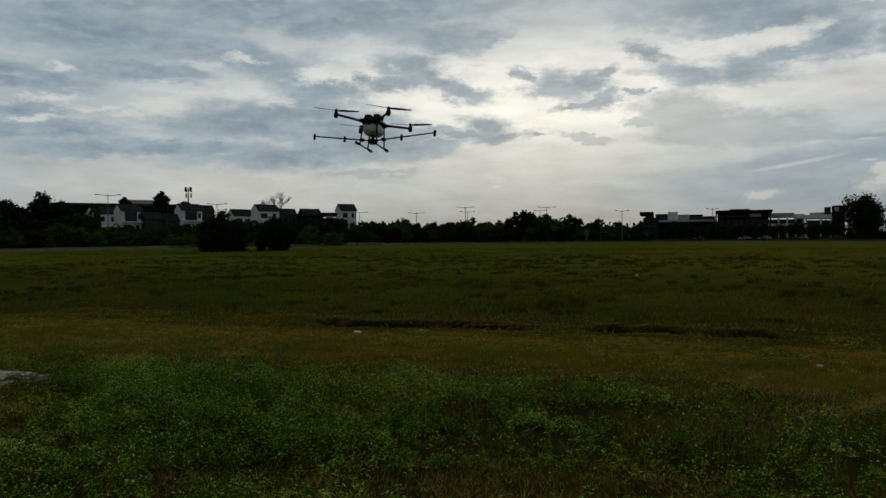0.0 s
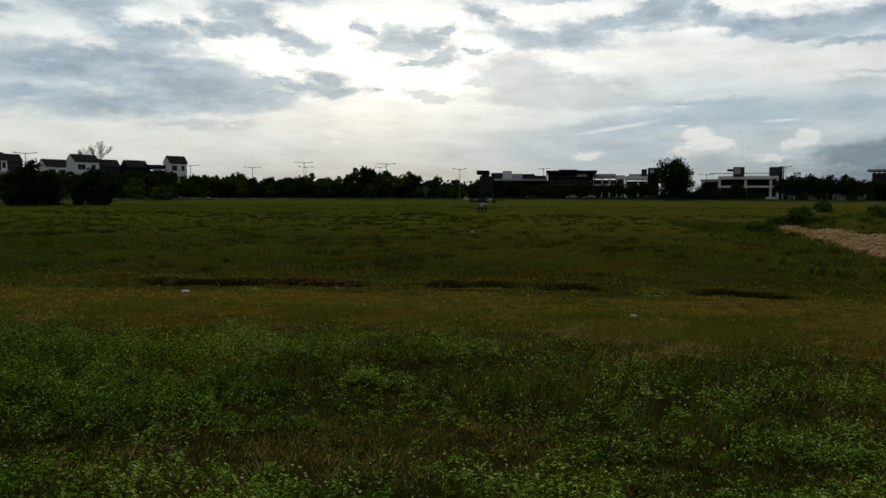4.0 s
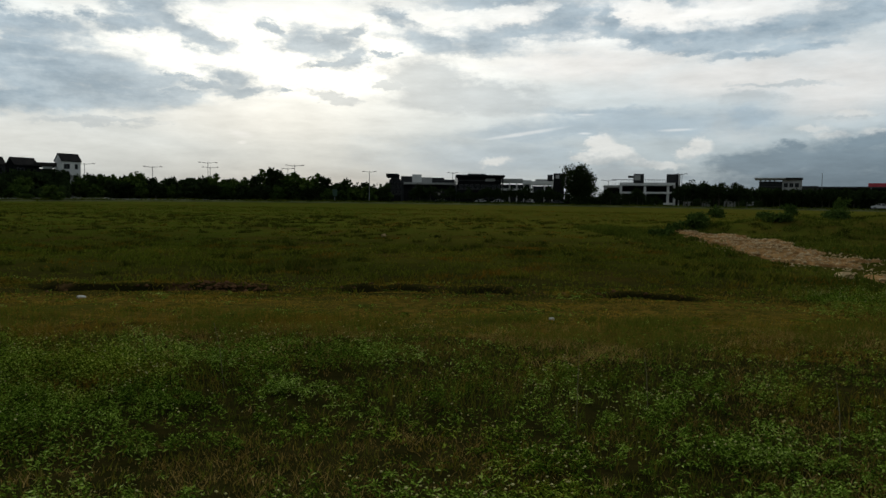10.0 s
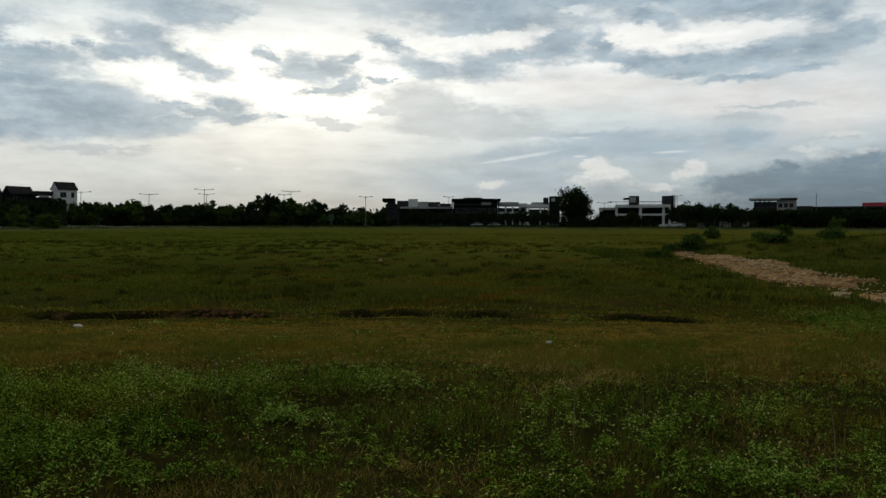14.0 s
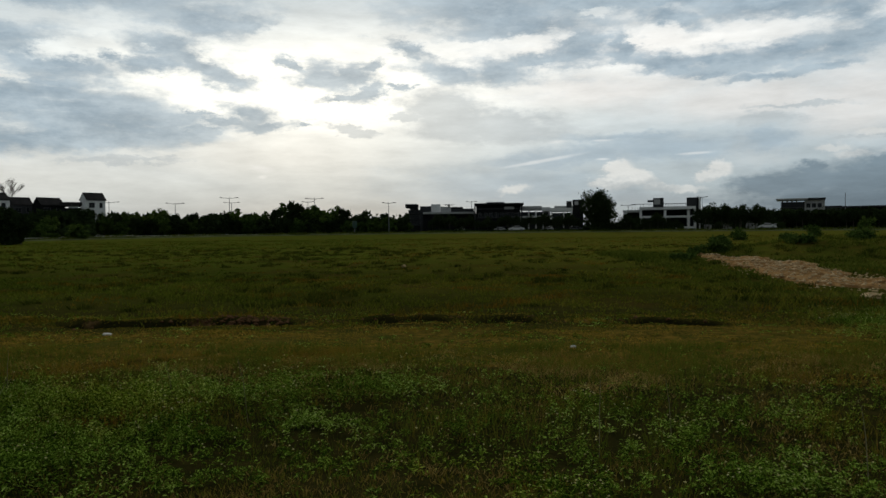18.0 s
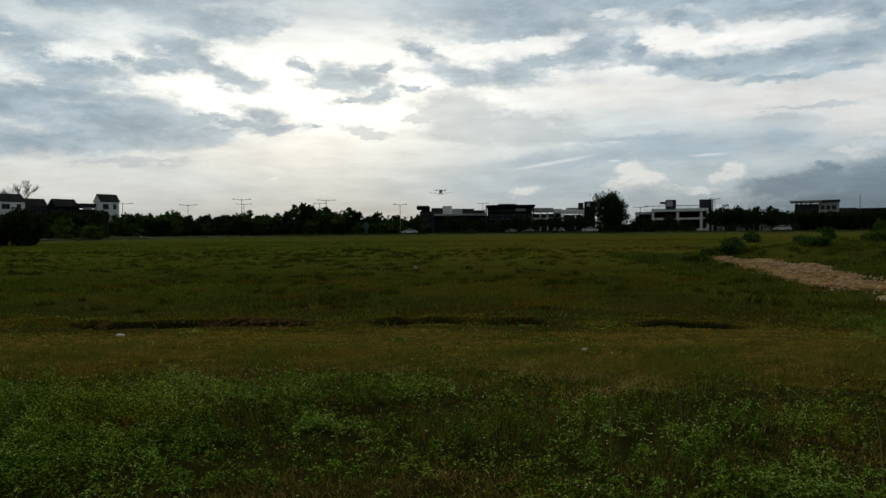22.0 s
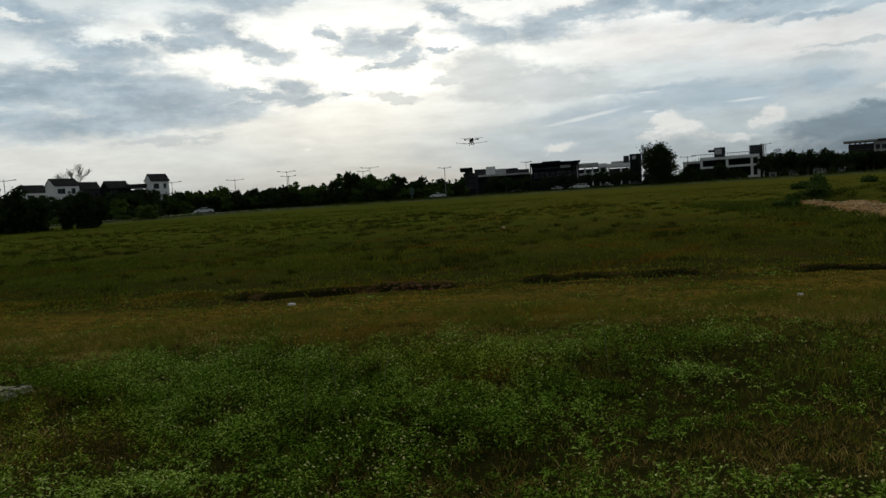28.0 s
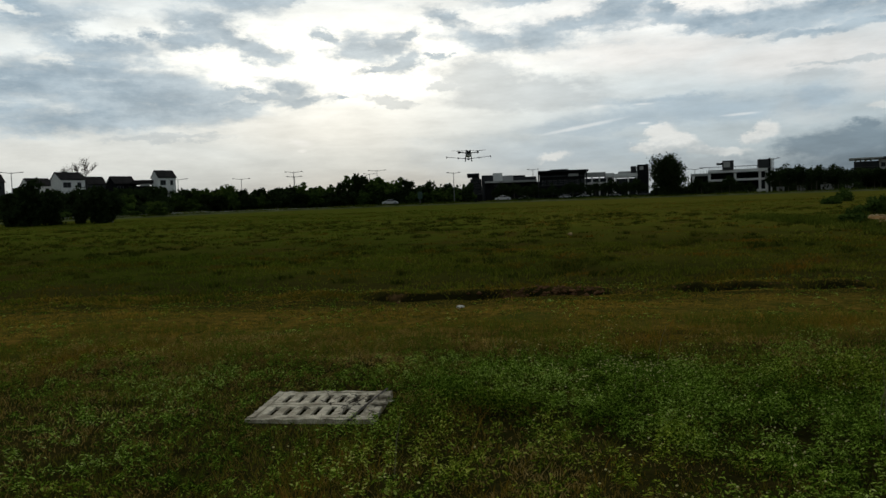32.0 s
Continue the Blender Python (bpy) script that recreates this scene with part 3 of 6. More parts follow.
# ---------------------------------------------------------------- mesh tools
def link_mesh(name, me, mats, parent=None, label=""):
    for mt in mats if isinstance(mats, (list, tuple)) else [mats]:
        me.materials.append(mt)
    ob = new(name, me)
    ob.parent = parent
    if label:
        ob["label"] = label
    return ob


def part(name, bm, mat, parent=None, label="", flat=True):
    """Links a bmesh as one mesh object under a thing or a part."""
    me = bpy.data.meshes.new(name)
    bm.to_mesh(me)
    bm.free()
    if not flat:
        me.shade_smooth()
    return link_mesh(name, me, mat, parent, label)


def empty(name, m):
    ob = new(name)
    ob.matrix_world = m
    return ob


def box(bm, x0, x1, y0, y1, z0, z1, bevel=0.0):
    r = bmesh.ops.create_cube(bm, size=1.0, matrix=Matrix.Translation(((x0 + x1) / 2, (y0 + y1) / 2, (z0 + z1) / 2)) @ Matrix.Diagonal((x1 - x0, y1 - y0, z1 - z0, 1)))
    if bevel:
        es = {e for v in r["verts"] for e in v.link_edges}
        bmesh.ops.bevel(bm, geom=list(es), offset=bevel, segments=2, affect="EDGES", profile=0.5)
    return bm


def boxed(*a, **k):
    return box(bmesh.new(), *a, **k)


def tube(bm, a, b, r0, r1=None, seg=10):
    a, b = Vector(a), Vector(b)
    d = b - a
    m = Matrix.Translation((a + b) / 2) @ d.to_track_quat("Z", "Y").to_matrix().to_4x4()
    bmesh.ops.create_cone(bm, cap_ends=True, segments=seg, radius1=r0, radius2=r0 if r1 is None else r1, depth=d.length, matrix=m)
    return bm


def raw_mesh(name, verts, faces):
    """A mesh from numpy vertices and equal-sided faces."""
    me = bpy.data.meshes.new(name)
    verts, faces = np.asarray(verts, np.float32), np.asarray(faces, np.int32)
    n, k = faces.shape
    me.vertices.add(len(verts))
    me.vertices.foreach_set("co", verts.ravel())
    me.loops.add(n * k)
    me.loops.foreach_set("vertex_index", faces.ravel())
    me.polygons.add(n)
    me.polygons.foreach_set("loop_start", np.arange(n, dtype=np.int32) * k)
    me.polygons.foreach_set("loop_total", np.full(n, k, np.int32))
    me.update(calc_edges=True)
    return me


def grid_mesh(name, xs, ys, zf):
    X, Y = np.meshgrid(xs, ys)
    v = np.stack([X, Y, zf(X, Y)], -1).reshape(-1, 3)
    nx, ny = len(xs), len(ys)
    i = (np.arange(ny - 1)[:, None] * nx + np.arange(nx - 1)[None]).ravel()
    me = raw_mesh(name, v, np.stack([i, i + 1, i + 1 + nx, i + nx], -1))
    me.shade_smooth()
    return me


# ---------------------------------------------------------------- ground, dirt track, road
def spaced(fine0, fine1, fine, far0, far1, grow=1.16):
    """Grid lines, close together in the middle and wider outwards."""
    out = list(np.arange(fine0, fine1 + 1e-6, fine))
    s, v = fine, out[-1]
    while v < far1:
        s *= grow
        v += min(s, 150)
        out.append(v)
    s, v = fine, out[0]
    while v > far0:
        s *= grow
        v -= min(s, 150)
        out.insert(0, v)
    return np.array(out)


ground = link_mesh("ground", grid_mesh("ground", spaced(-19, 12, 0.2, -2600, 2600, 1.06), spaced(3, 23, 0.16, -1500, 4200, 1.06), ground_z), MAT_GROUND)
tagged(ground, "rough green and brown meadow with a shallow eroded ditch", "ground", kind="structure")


TRACK_Y = [20, 24, 28, 32, 36, 40, 44, 47, 49.5, 52]
TRACK_WEST = [12.6, 12.6, 13.0, 12.9, 13.5, 14.1, 14.7, 14.9, 15.1, 15.4]
TRACK_EAST = [15.0, 16.5, 17.6, 18.2, 17.9, 18.5, 19.0, 18.6, 16.2, 15.6]


def track_mid(y):
    return 0.5 * (np.interp(y, TRACK_Y, TRACK_WEST) + np.interp(y, TRACK_Y, TRACK_EAST))


def track_half(y):
    return 0.5 * (np.interp(y, TRACK_Y, TRACK_EAST) - np.interp(y, TRACK_Y, TRACK_WEST))


def track_z(x, y):
    edge = (np.abs(x - track_mid(y)) / track_half(y)) + 0.7 * (vnoise(x, y, 1.6, 11) - 0.5) + 0.4 * (vnoise(x, y, 0.5, 12) - 0.5) + 1.3 * (1 - step(y, 29, 35)) * step(vnoise(x, y, 2.2, 14), 0.32, 0.5)
    return ground_z(x, y) + 0.07 - 0.35 * step(edge, 0.75, 1.1) + 0.16 * (vnoise(x, y, 0.6, 13) - 0.5) + 0.08 * (vnoise(x, y, 0.25, 10) - 0.5)


dirt = link_mesh("dirt_track", grid_mesh("dirt_track", np.arange(11, 21, 0.1), np.arange(18, 51, 0.14), track_z), MAT_SOIL)
tagged(dirt, "bare orange dirt track with pale rubble across the meadow", "dirt track", kind="structure")


def stones(name, n, place, size, mat, seed):
    """Many rough stones in one mesh."""
    r = np.random.default_rng(seed)
    base = np.array([[1, 0, 0], [-1, 0, 0], [0, 1, 0], [0, -1, 0], [0, 0, 1], [0, 0, -1]], float)
    fc = np.array([[0, 2, 4], [2, 1, 4], [1, 3, 4], [3, 0, 4], [2, 0, 5], [1, 2, 5], [3, 1, 5], [0, 3, 5]])
    pts = place(r, n)
    s = size[0] + (size[1] - size[0]) * r.random((n, 1, 1)) ** 2.5
    v = base[None] * s * (0.6 + 0.7 * r.random((n, 6, 1))) * np.array([1, 0.9, 0.55])
    a = r.random(n) * 6.28
    c, sn = np.cos(a)[:, None], np.sin(a)[:, None]
    v = np.stack([v[..., 0] * c - v[..., 1] * sn, v[..., 0] * sn + v[..., 1] * c, v[..., 2]], -1) + pts[:, None]
    f = (fc[None] + 6 * np.arange(n)[:, None, None]).reshape(-1, 3)
    return link_mesh(name, raw_mesh(name, v.reshape(-1, 3), f), mat)


def on_track(r, n):
    y = np.clip(38 + 7.5 * r.standard_normal(n), 20.5, 49)
    x = track_mid(y) + track_half(y) * np.clip(0.55 * r.standard_normal(n), -1.15, 1.15)
    return np.stack([x, y, np.maximum(track_z(x, y), ground_z(x, y) - 0.03) + 0.015], -1)


tagged(stones("rubble", 2800, on_track, (0.015, 0.14), MAT_STONE, 5), "pale broken stones scattered over orange dirt", "rubble", kind="stuff")


def clods(r, n):
    """Places on the crumbling ditch bank, most of them where its red soil lies bare."""
    x = np.where(r.random(n) < 0.7, r.uniform(-7.4, -4.8, n), r.uniform(-10.5, 6.0, n))
    y = ditch_line(x) + 0.25 + 0.3 * r.standard_normal(n)
    return np.stack([x, y, ground_z(x, y)], -1)


tagged(stones("soil_clods", 700, clods, (0.015, 0.11), MAT_CLOD, 6), "crumbled reddish soil clods along the ditch bank", "soil clods", kind="stuff")


def ribbon(name, mid, half, zf, mat, azs):
    """A strip of ground that follows a curve in bearing and distance."""
    v, f = [], []
    for a in azs:
        for s in (-half, half):
            x, y = polar(a, mid(a) + s)
            v.append((x, y, zf(x, y)))
    for i in range(len(azs) - 1):
        f.append((2 * i, 2 * i + 2, 2 * i + 3, 2 * i + 1))
    return link_mesh(name, raw_mesh(name, v, f), mat)


def road_d(a):
    return float(np.interp(a, [-60, -48, -36, -30, -24, -18, -10, 0, 15, 32, 45], [170, 168, 166, 172, 184, 196, 204, 206, 206, 214, 225]))


AZS = np.arange(-60, 66, 0.5)
tagged(ribbon("road", road_d, 3.6, lambda x, y: gz(x, y) + 0.42, MAT_ASPHALT, AZS), "grey asphalt road beyond the field", "road", kind="structure")
v, f = [], []
for a in AZS:
    for s, h in ((-9.5, -0.1), (-7.5, 0.12 + 0.1 * math.sin(a * 3.1)), (-4.6, 0.40), (3.6, 0.41), (7.0, 0.30), (11.0, -0.1)):
        x, y = polar(a, road_d(a) + s)
        v.append((x, y, gz(x, y) + h))
for i in range(len(AZS) - 1):
    for k in range(5):
        f.append((6 * i + k, 6 * i + 6 + k, 6 * i + 7 + k, 6 * i + 1 + k))
tagged(link_mesh("verge", raw_mesh("verge", v, f), MAT_VERGE), "pale grassy verge raised along the far road", "verge", kind="structure")
for side, span in ((-3.75, np.arange(-34, -17.5, 0.5)), (3.75, np.arange(-34, -24, 0.5))):
    v, f = [], []
    for a in span:
        for s, h in ((-0.14, 0.2), (-0.14, 0.54), (0.14, 0.54), (0.14, 0.2)):
            x, y = polar(a, road_d(a) + side + s)
            v.append((x, y, gz(x, y) + h))
    for i in range(len(span) - 1):
        for k in range(3):
            f.append((4 * i + k, 4 * i + k + 1, 4 * i + 5 + k, 4 * i + 4 + k))
    tagged(link_mesh("kerb", raw_mesh("kerb", v, f), MAT_KERB), "pale concrete kerb along the road", "kerb", kind="structure")


# ---------------------------------------------------------------- plants of the meadow
def blades(name, x, y, h, w, mat, seed, lean=0.35, per=1, spread=0.0):
    """Grass blades, each a bent narrow strip of two faces, gathered in tufts."""
    r = np.random.default_rng(seed)
    if per > 1:
        x, y, h = np.repeat(x, per), np.repeat(y, per), np.repeat(h, per) * (0.5 + 0.7 * r.random(len(x) * per))
        x, y = x + spread * r.standard_normal(len(x)), y + spread * r.standard_normal(len(y))
    n = len(x)
    a = r.random(n) * 6.283
    dx, dy = np.cos(a), np.sin(a)
    b = r.random(n) * 6.283
    le = lean * h * (0.3 + r.random(n))
    z = ground_z(x, y) - 0.01
    ww = w * (0.6 + 0.8 * r.random(n))
    v = np.empty((n, 5, 3))
    for k, (up, ln, wd) in enumerate(((0, 0, -1), (0, 0, 1), (0.55, 0.35, 0.75), (0.55, 0.35, -0.75), (1, 1, 0))):
        v[:, k, 0] = x + dx * ww * wd + np.cos(b) * le * ln
        v[:, k, 1] = y + dy * ww * wd + np.sin(b) * le * ln
        v[:, k, 2] = z + h * up
    i = 5 * np.arange(n)[:, None]
    f = np.concatenate([i + [0, 1, 2], i + [0, 2, 3], i + [3, 2, 4]])
    return link_mesh(name, raw_mesh(name, v.reshape(-1, 3), f), mat)


def scatter(n, x0, x1, y0, y1, seed, density):
    r = np.random.default_rng(seed)
    x, y = x0 + (x1 - x0) * r.random(n), y0 + (y1 - y0) * r.random(n)
    k = r.random(n) < density(x, y)
    return x[k], y[k]


GX0, GX1, GY0, GY1 = -9.56, -8.32, 6.60, 7.70


def off_cover(x, y):
    return 1.0 - ((x > GX0) & (x < GX1) & (y > GY0) & (y < GY1))


def weed_share(x, y):
    """Where the tall leafy weeds grow."""
    edge = 9.7 - 1.7 * step(x, -1.5, 0.8) + 2.4 * (vnoise(x, y, 2.4, 21) - 0.5) + 0.2 * np.maximum(-x - 2, 0)
    d = (1 - step(y, edge - 2.0 - 0.8 * step(x, -4, 0), edge)) * (0.65 + 0.35 * step(y, 4.4, 5.8))
    patch = step(0.5 * vnoise(x, y, 1.3, 22) + 0.5 * vnoise(x, y, 0.45, 18), 0.3, 0.56)
    bare = np.exp(-(((x + 1.5) / 0.8) ** 2 + ((y - 4.6) / 0.6) ** 2)) + np.exp(-(((x + 0.2) / 0.6) ** 2 + ((y - 5.0) / 0.7) ** 2))
    bare = bare + np.exp(-(((x + 6.9) / 0.7) ** 2 + ((y - 4.9) / 0.7) ** 2))
    left = 1 - 0.86 * (1 - step(x + 0.25 * (y - 7), -8.9, -7.2))
    return np.clip(d * (0.10 + 0.90 * patch) * (1 - np.clip(bare, 0, 1)) * left, 0, 1) * off_cover(x, y)


def weeds(name, x, y, hgt, mat, seed, leaves=74, size=0.0130):
    """Leafy weeds: pairs of pointed leaves up a thin stem."""
    r = np.random.default_rng(seed)
    n = len(x)
    z = ground_z(x, y)
    N = n * leaves
    px, py, pz, ph = (np.repeat(q, leaves) for q in (x, y, z, hgt))
    t = r.random(N) ** 0.5
    a = r.random(N) * 6.283
    out = (0.03 + 0.10 * r.random(N)) * (1.15 - 0.6 * t) * np.maximum(ph / 0.3, 0.55)
    cx, cy, cz = px + np.cos(a) * out, py + np.sin(a) * out, pz + ph * (0.12 + 0.9 * t)
    L = size * (0.6 + 0.9 * r.random(N)) * (1.2 - 0.45 * t)
    tilt = r.uniform(-0.5, 0.6, N)
    ux, uy, uz = np.cos(a) * np.cos(tilt), np.sin(a) * np.cos(tilt), np.sin(tilt)
    roll = r.uniform(-0.6, 0.6, N)
    sx, sy, sz = -np.sin(a) * np.cos(roll), np.cos(a) * np.cos(roll), np.sin(roll)
    W = 0.36 * L
    v = np.empty((N, 4, 3))
    for k, (u, s) in enumerate(((-1, 0), (0.1, 1), (1.1, 0), (0.1, -1))):
        v[:, k, 0] = cx + ux * L * u + sx * W * s
        v[:, k, 1] = cy + uy * L * u + sy * W * s
        v[:, k, 2] = cz + uz * L * u + sz * W * s - (0.25 * L if u > 1 else 0)
    i = 4 * np.arange(N)[:, None]
    f = np.concatenate([i + [0, 1, 2], i + [0, 2, 3]])
    return link_mesh(name, raw_mesh(name, v.reshape(-1, 3), f), mat)


def weed_height(x, y, r):
    return (0.06 + 0.16 * vnoise(x, y, 1.7, 23) + 0.42 * vnoise(x, y, 0.42, 19) ** 2) * (0.6 + 0.6 * r.random(len(x))) * (0.75 + 0.25 * step(y, 4.6, 6.5))


wx, wy = scatter(30000, -14.5, 11.5, 3.4, 13.0, 31, weed_share)
ex, ey = scatter(2600, 5.5, 15, 12.5, 18.5, 34, lambda x, y: step(vnoise(x, y, 1.8, 17), 0.42, 0.7) * step(x, 6.0, 9.5) * (np.abs(x - track_mid(y)) > track_half(y)))
hx, hy = scatter(2600, 7.0, 17, 13.5, 20.5, 38, lambda x, y: step(vnoise(x, y, 1.3, 16), 0.4, 0.65) * step(x, 7.0, 10.0))
wx, wy = np.concatenate([wx, ex, hx]), np.concatenate([wy, ey, hy])
wh = weed_height(wx, wy, np.random.default_rng(32)) * (0.45 + 0.55 * np.clip(weed_share(wx, wy) * 1.4 + (wy > 12.4), 0, 1))
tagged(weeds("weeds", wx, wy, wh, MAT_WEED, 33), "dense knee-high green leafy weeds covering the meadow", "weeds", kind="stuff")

mx_, my_ = scatter(14000, -15, 12, 3.4, 11.5, 36, lambda x, y: off_cover(x, y) * (1 - 0.6 * step(x, 1.8, 3.2) * (1 - step(y, 7.5, 9.0))) * (0.25 + 0.75 * step(vnoise(x, y, 0.7, 38), 0.3, 0.6)) * (1 - step(y, 9.6, 11.5)))
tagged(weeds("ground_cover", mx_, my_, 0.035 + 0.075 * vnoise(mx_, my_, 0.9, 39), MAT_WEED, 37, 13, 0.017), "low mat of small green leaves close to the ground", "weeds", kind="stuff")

r_f = np.random.default_rng(35)
pick = r_f.random(len(wx)) < (0.15 + 0.85 * step(wx, -8.0, -5.5)) * (0.12 + 0.35 * np.exp(-(((wx - 1.5) / 3.5) ** 2 + ((wy - 6.8) / 1.6) ** 2)) + 0.6 * step(vnoise(wx, wy, 1.2, 24), 0.5, 0.8))
fx, fy, fh = np.repeat(wx[pick], 2), np.repeat(wy[pick], 2), np.repeat(wh[pick], 2)
nf = len(fx)
fx, fy = fx + 0.06 * r_f.standard_normal(nf), fy + 0.06 * r_f.standard_normal(nf)
fz = ground_z(fx, fy) + fh * (1.08 + 0.2 * r_f.random(nf))
fs = 0.0045 + 0.0065 * r_f.random(nf) ** 1.5
oct6 = np.array([[1, 0, 0], [-1, 0, 0], [0, 1, 0], [0, -1, 0], [0, 0, 0.7], [0, 0, -0.7]])
oct8 = np.array([[0, 2, 4], [2, 1, 4], [1, 3, 4], [3, 0, 4], [2, 0, 5], [1, 2, 5], [3, 1, 5], [0, 3, 5]])
fv = oct6[None] * fs[:, None, None] + np.stack([fx, fy, fz], -1)[:, None]
tagged(link_mesh("flower_heads", raw_mesh("flower_heads", fv.reshape(-1, 3), (oct8[None] + 6 * np.arange(nf)[:, None, None]).reshape(-1, 3)), MAT_FLOWER),
       "tiny whitish flower heads on top of the weeds", "flowers", kind="stuff")

lx, ly = scatter(9000, -14, 11, 3.6, 11.5, 71, lambda x, y: off_cover(x, y) * (0.06 + 0.7 * step(vnoise(x, y, 1.0, 72), 0.5, 0.75)))
tagged(blades("tall_grass", lx, ly, 0.10 + 0.18 * vnoise(lx, ly, 0.7, 73) * step(ly, 4.6, 6.2), 0.0026, MAT_BLADE, 74, 0.6, 5, 0.04), "thin upright olive grass blades among the weeds", "grass", kind="stuff")

gx, gy = scatter(30000, -15, 12, 3.3, 13.5, 41, lambda x, y: off_cover(x, y) * (0.25 + 0.75 * step(vnoise(x, y, 0.9, 25), 0.25, 0.6)))
gh = 0.035 + 0.07 * vnoise(gx, gy, 1.3, 26) + 0.08 * step(gy, 9.0, 10.5) * vnoise(gx, gy, 0.8, 37)
tagged(blades("meadow_grass", gx, gy, gh, 0.0035, MAT_BLADE, 42, 0.6, 5, 0.03), "low mixed green and brown meadow grass", "grass", kind="stuff")

zx, zy = scatter(15000, -15, 9, -6, 3.8, 131, lambda x, y: 0.35 + 0.65 * step(vnoise(x, y, 0.8, 132), 0.3, 0.6))
tagged(weeds("low_cover", zx, zy, 0.03 + 0.06 * vnoise(zx, zy, 0.9, 133), MAT_WEED, 134, 10, 0.017), "low mat of small green leaves where the walk goes", "weeds", kind="stuff")
zx, zy = scatter(13000, -15, 9, -6, 3.8, 135, lambda x, y: 0.3 + 0.7 * step(vnoise(x, y, 0.9, 136), 0.25, 0.6))
tagged(blades("trodden_grass", zx, zy, 0.03 + 0.05 * vnoise(zx, zy, 1.2, 137), 0.005, MAT_BLADE, 138, 0.9, 4, 0.05), "short trodden green and brown grass", "grass", kind="stuff")

ux, uy = scatter(6500, -20, 14, 10.8, 21.5, 75, lambda x, y: (0.12 + 0.88 * step(vnoise(x, y, 0.9, 76), 0.5, 0.8)) * (1 - 0.9 * ditch_on(x) * np.exp(-((y - ditch_line(x)) / 0.4) ** 4)))
tagged(weeds("strip_sprigs", ux, uy, 0.03 + 0.10 * vnoise(ux, uy, 0.7, 77) ** 2, MAT_WEED, 78, 12, 0.022), "small green sprigs scattered through the dry grass", "weeds", kind="stuff")

dx_, dy_ = scatter(38000, -22, 14, 10.5, 21.0, 43, lambda x, y: (0.3 + 0.7 * step(vnoise(x, y, 0.8, 27), 0.25, 0.6)) * (1 - 0.88 * ditch_on(x) * np.exp(-((y - ditch_line(x) - 0.1) / 0.42) ** 4)))
dh_ = 0.022 + 0.045 * vnoise(dx_, dy_, 0.9, 28) ** 2 + 0.06 * step(dy_, 18.6, 19.4) * vnoise(dx_, dy_, 0.7, 20) ** 2
tagged(blades("dry_grass", dx_, dy_, dh_, 0.010, MAT_DRY, 44, 1.5, 4, 0.08), "short dry yellow-brown grass in front of the ditch", "grass", kind="stuff")

sx_, sy_ = scatter(13000, -30, 30, 18.9, 36, 45, lambda x, y: (1 - 0.8 * ditch_on(x) * np.exp(-((y - ditch_line(x) - 0.1) / 0.45) ** 4)) * step(y, 18.6, 20.0) * (0.3 + 0.7 * step(vnoise(x, y, 1.6, 29), 0.3, 0.6)) * (np.abs(x - track_mid(y)) > track_half(y)))
tagged(blades("ditch_side_grass", sx_, sy_, 0.06 + 0.14 * vnoise(sx_, sy_, 2.3, 30), 0.016, MAT_FIELD, 46, 0.9, 6, 0.10), "taller dark green grass behind the ditch", "grass", kind="stuff")
qx, qy = scatter(30000, -125, 80, 30, 130, 47, lambda x, y: (0.25 + 0.75 * step(vnoise(x, y, 3.5, 31), 0.35, 0.65)) * (np.abs(x - track_mid(y)) > track_half(y)) * (1 - step(np.abs(x) - 1.0 * y, 6, 22)))
tagged(blades("field_tufts", qx, qy, 0.07 + 0.13 * vnoise(qx, qy, 4.0, 32) ** 2, 0.045, MAT_FIELD, 48, 1.5, 6, 0.22), "olive green grass tufts over the wide field", "grass", kind="stuff")

kx, ky = scatter(2600, -60, 40, 22.5, 80, 49, lambda x, y: (0.2 + 0.8 * step(vnoise(x, y, 5.0, 34), 0.35, 0.7)) * (np.abs(x - track_mid(y)) > track_half(y)) * (1 - step(np.abs(x) - 1.0 * y, 4, 22)))
tagged(blades("field_clumps", kx, ky, 0.10 + 0.20 * vnoise(kx, ky, 2.0, 35) ** 2, 0.026, MAT_CLUMP, 50, 0.9, 34, 0.17), "darker green clumps dotted over the field", "grass", kind="stuff")



def dead_share(x, y):
    """Where brown dead grass shows between the weeds."""
    a = sum(np.exp(-(((x - px) / rx) ** 2 + ((y - py) / ry) ** 2)) for px, py, rx, ry in ((-1.5, 4.6, 0.9, 0.6), (-0.2, 5.1, 0.7, 0.7), (-6.9, 4.9, 0.9, 0.7), (2.2, 4.6, 0.8, 0.4), (-3.6, 4.4, 0.8, 0.4)))
    edge = step(y, 7.6, 9.2) * (1 - step(y, 10.8, 12.2)) * (0.15 + 0.85 * step(vnoise(x, y, 1.1, 61), 0.35, 0.65)) * (0.3 + 0.7 * step(x, -6, -3))
    return np.clip(0.04 + 0.4 * (1 - step(x, -8.2, -6.2)) + 0.3 * step(vnoise(x, y, 0.9, 62), 0.62, 0.85) + 0.8 * a + 0.55 * edge, 0, 1) * off_cover(x, y)


bx, by = scatter(34000, -14, 11, 3.4, 12.2, 63, dead_share)
tagged(blades("dead_grass", bx, by, 0.025 + 0.05 * vnoise(bx, by, 0.5, 64) + 0.06 * step(by, 8.0, 9.0) * vnoise(bx, by, 0.8, 60), 0.0028, MAT_STRAW, 65, 1.2, 9, 0.05), "brown dead grass stalks between the weeds", "grass", kind="stuff")

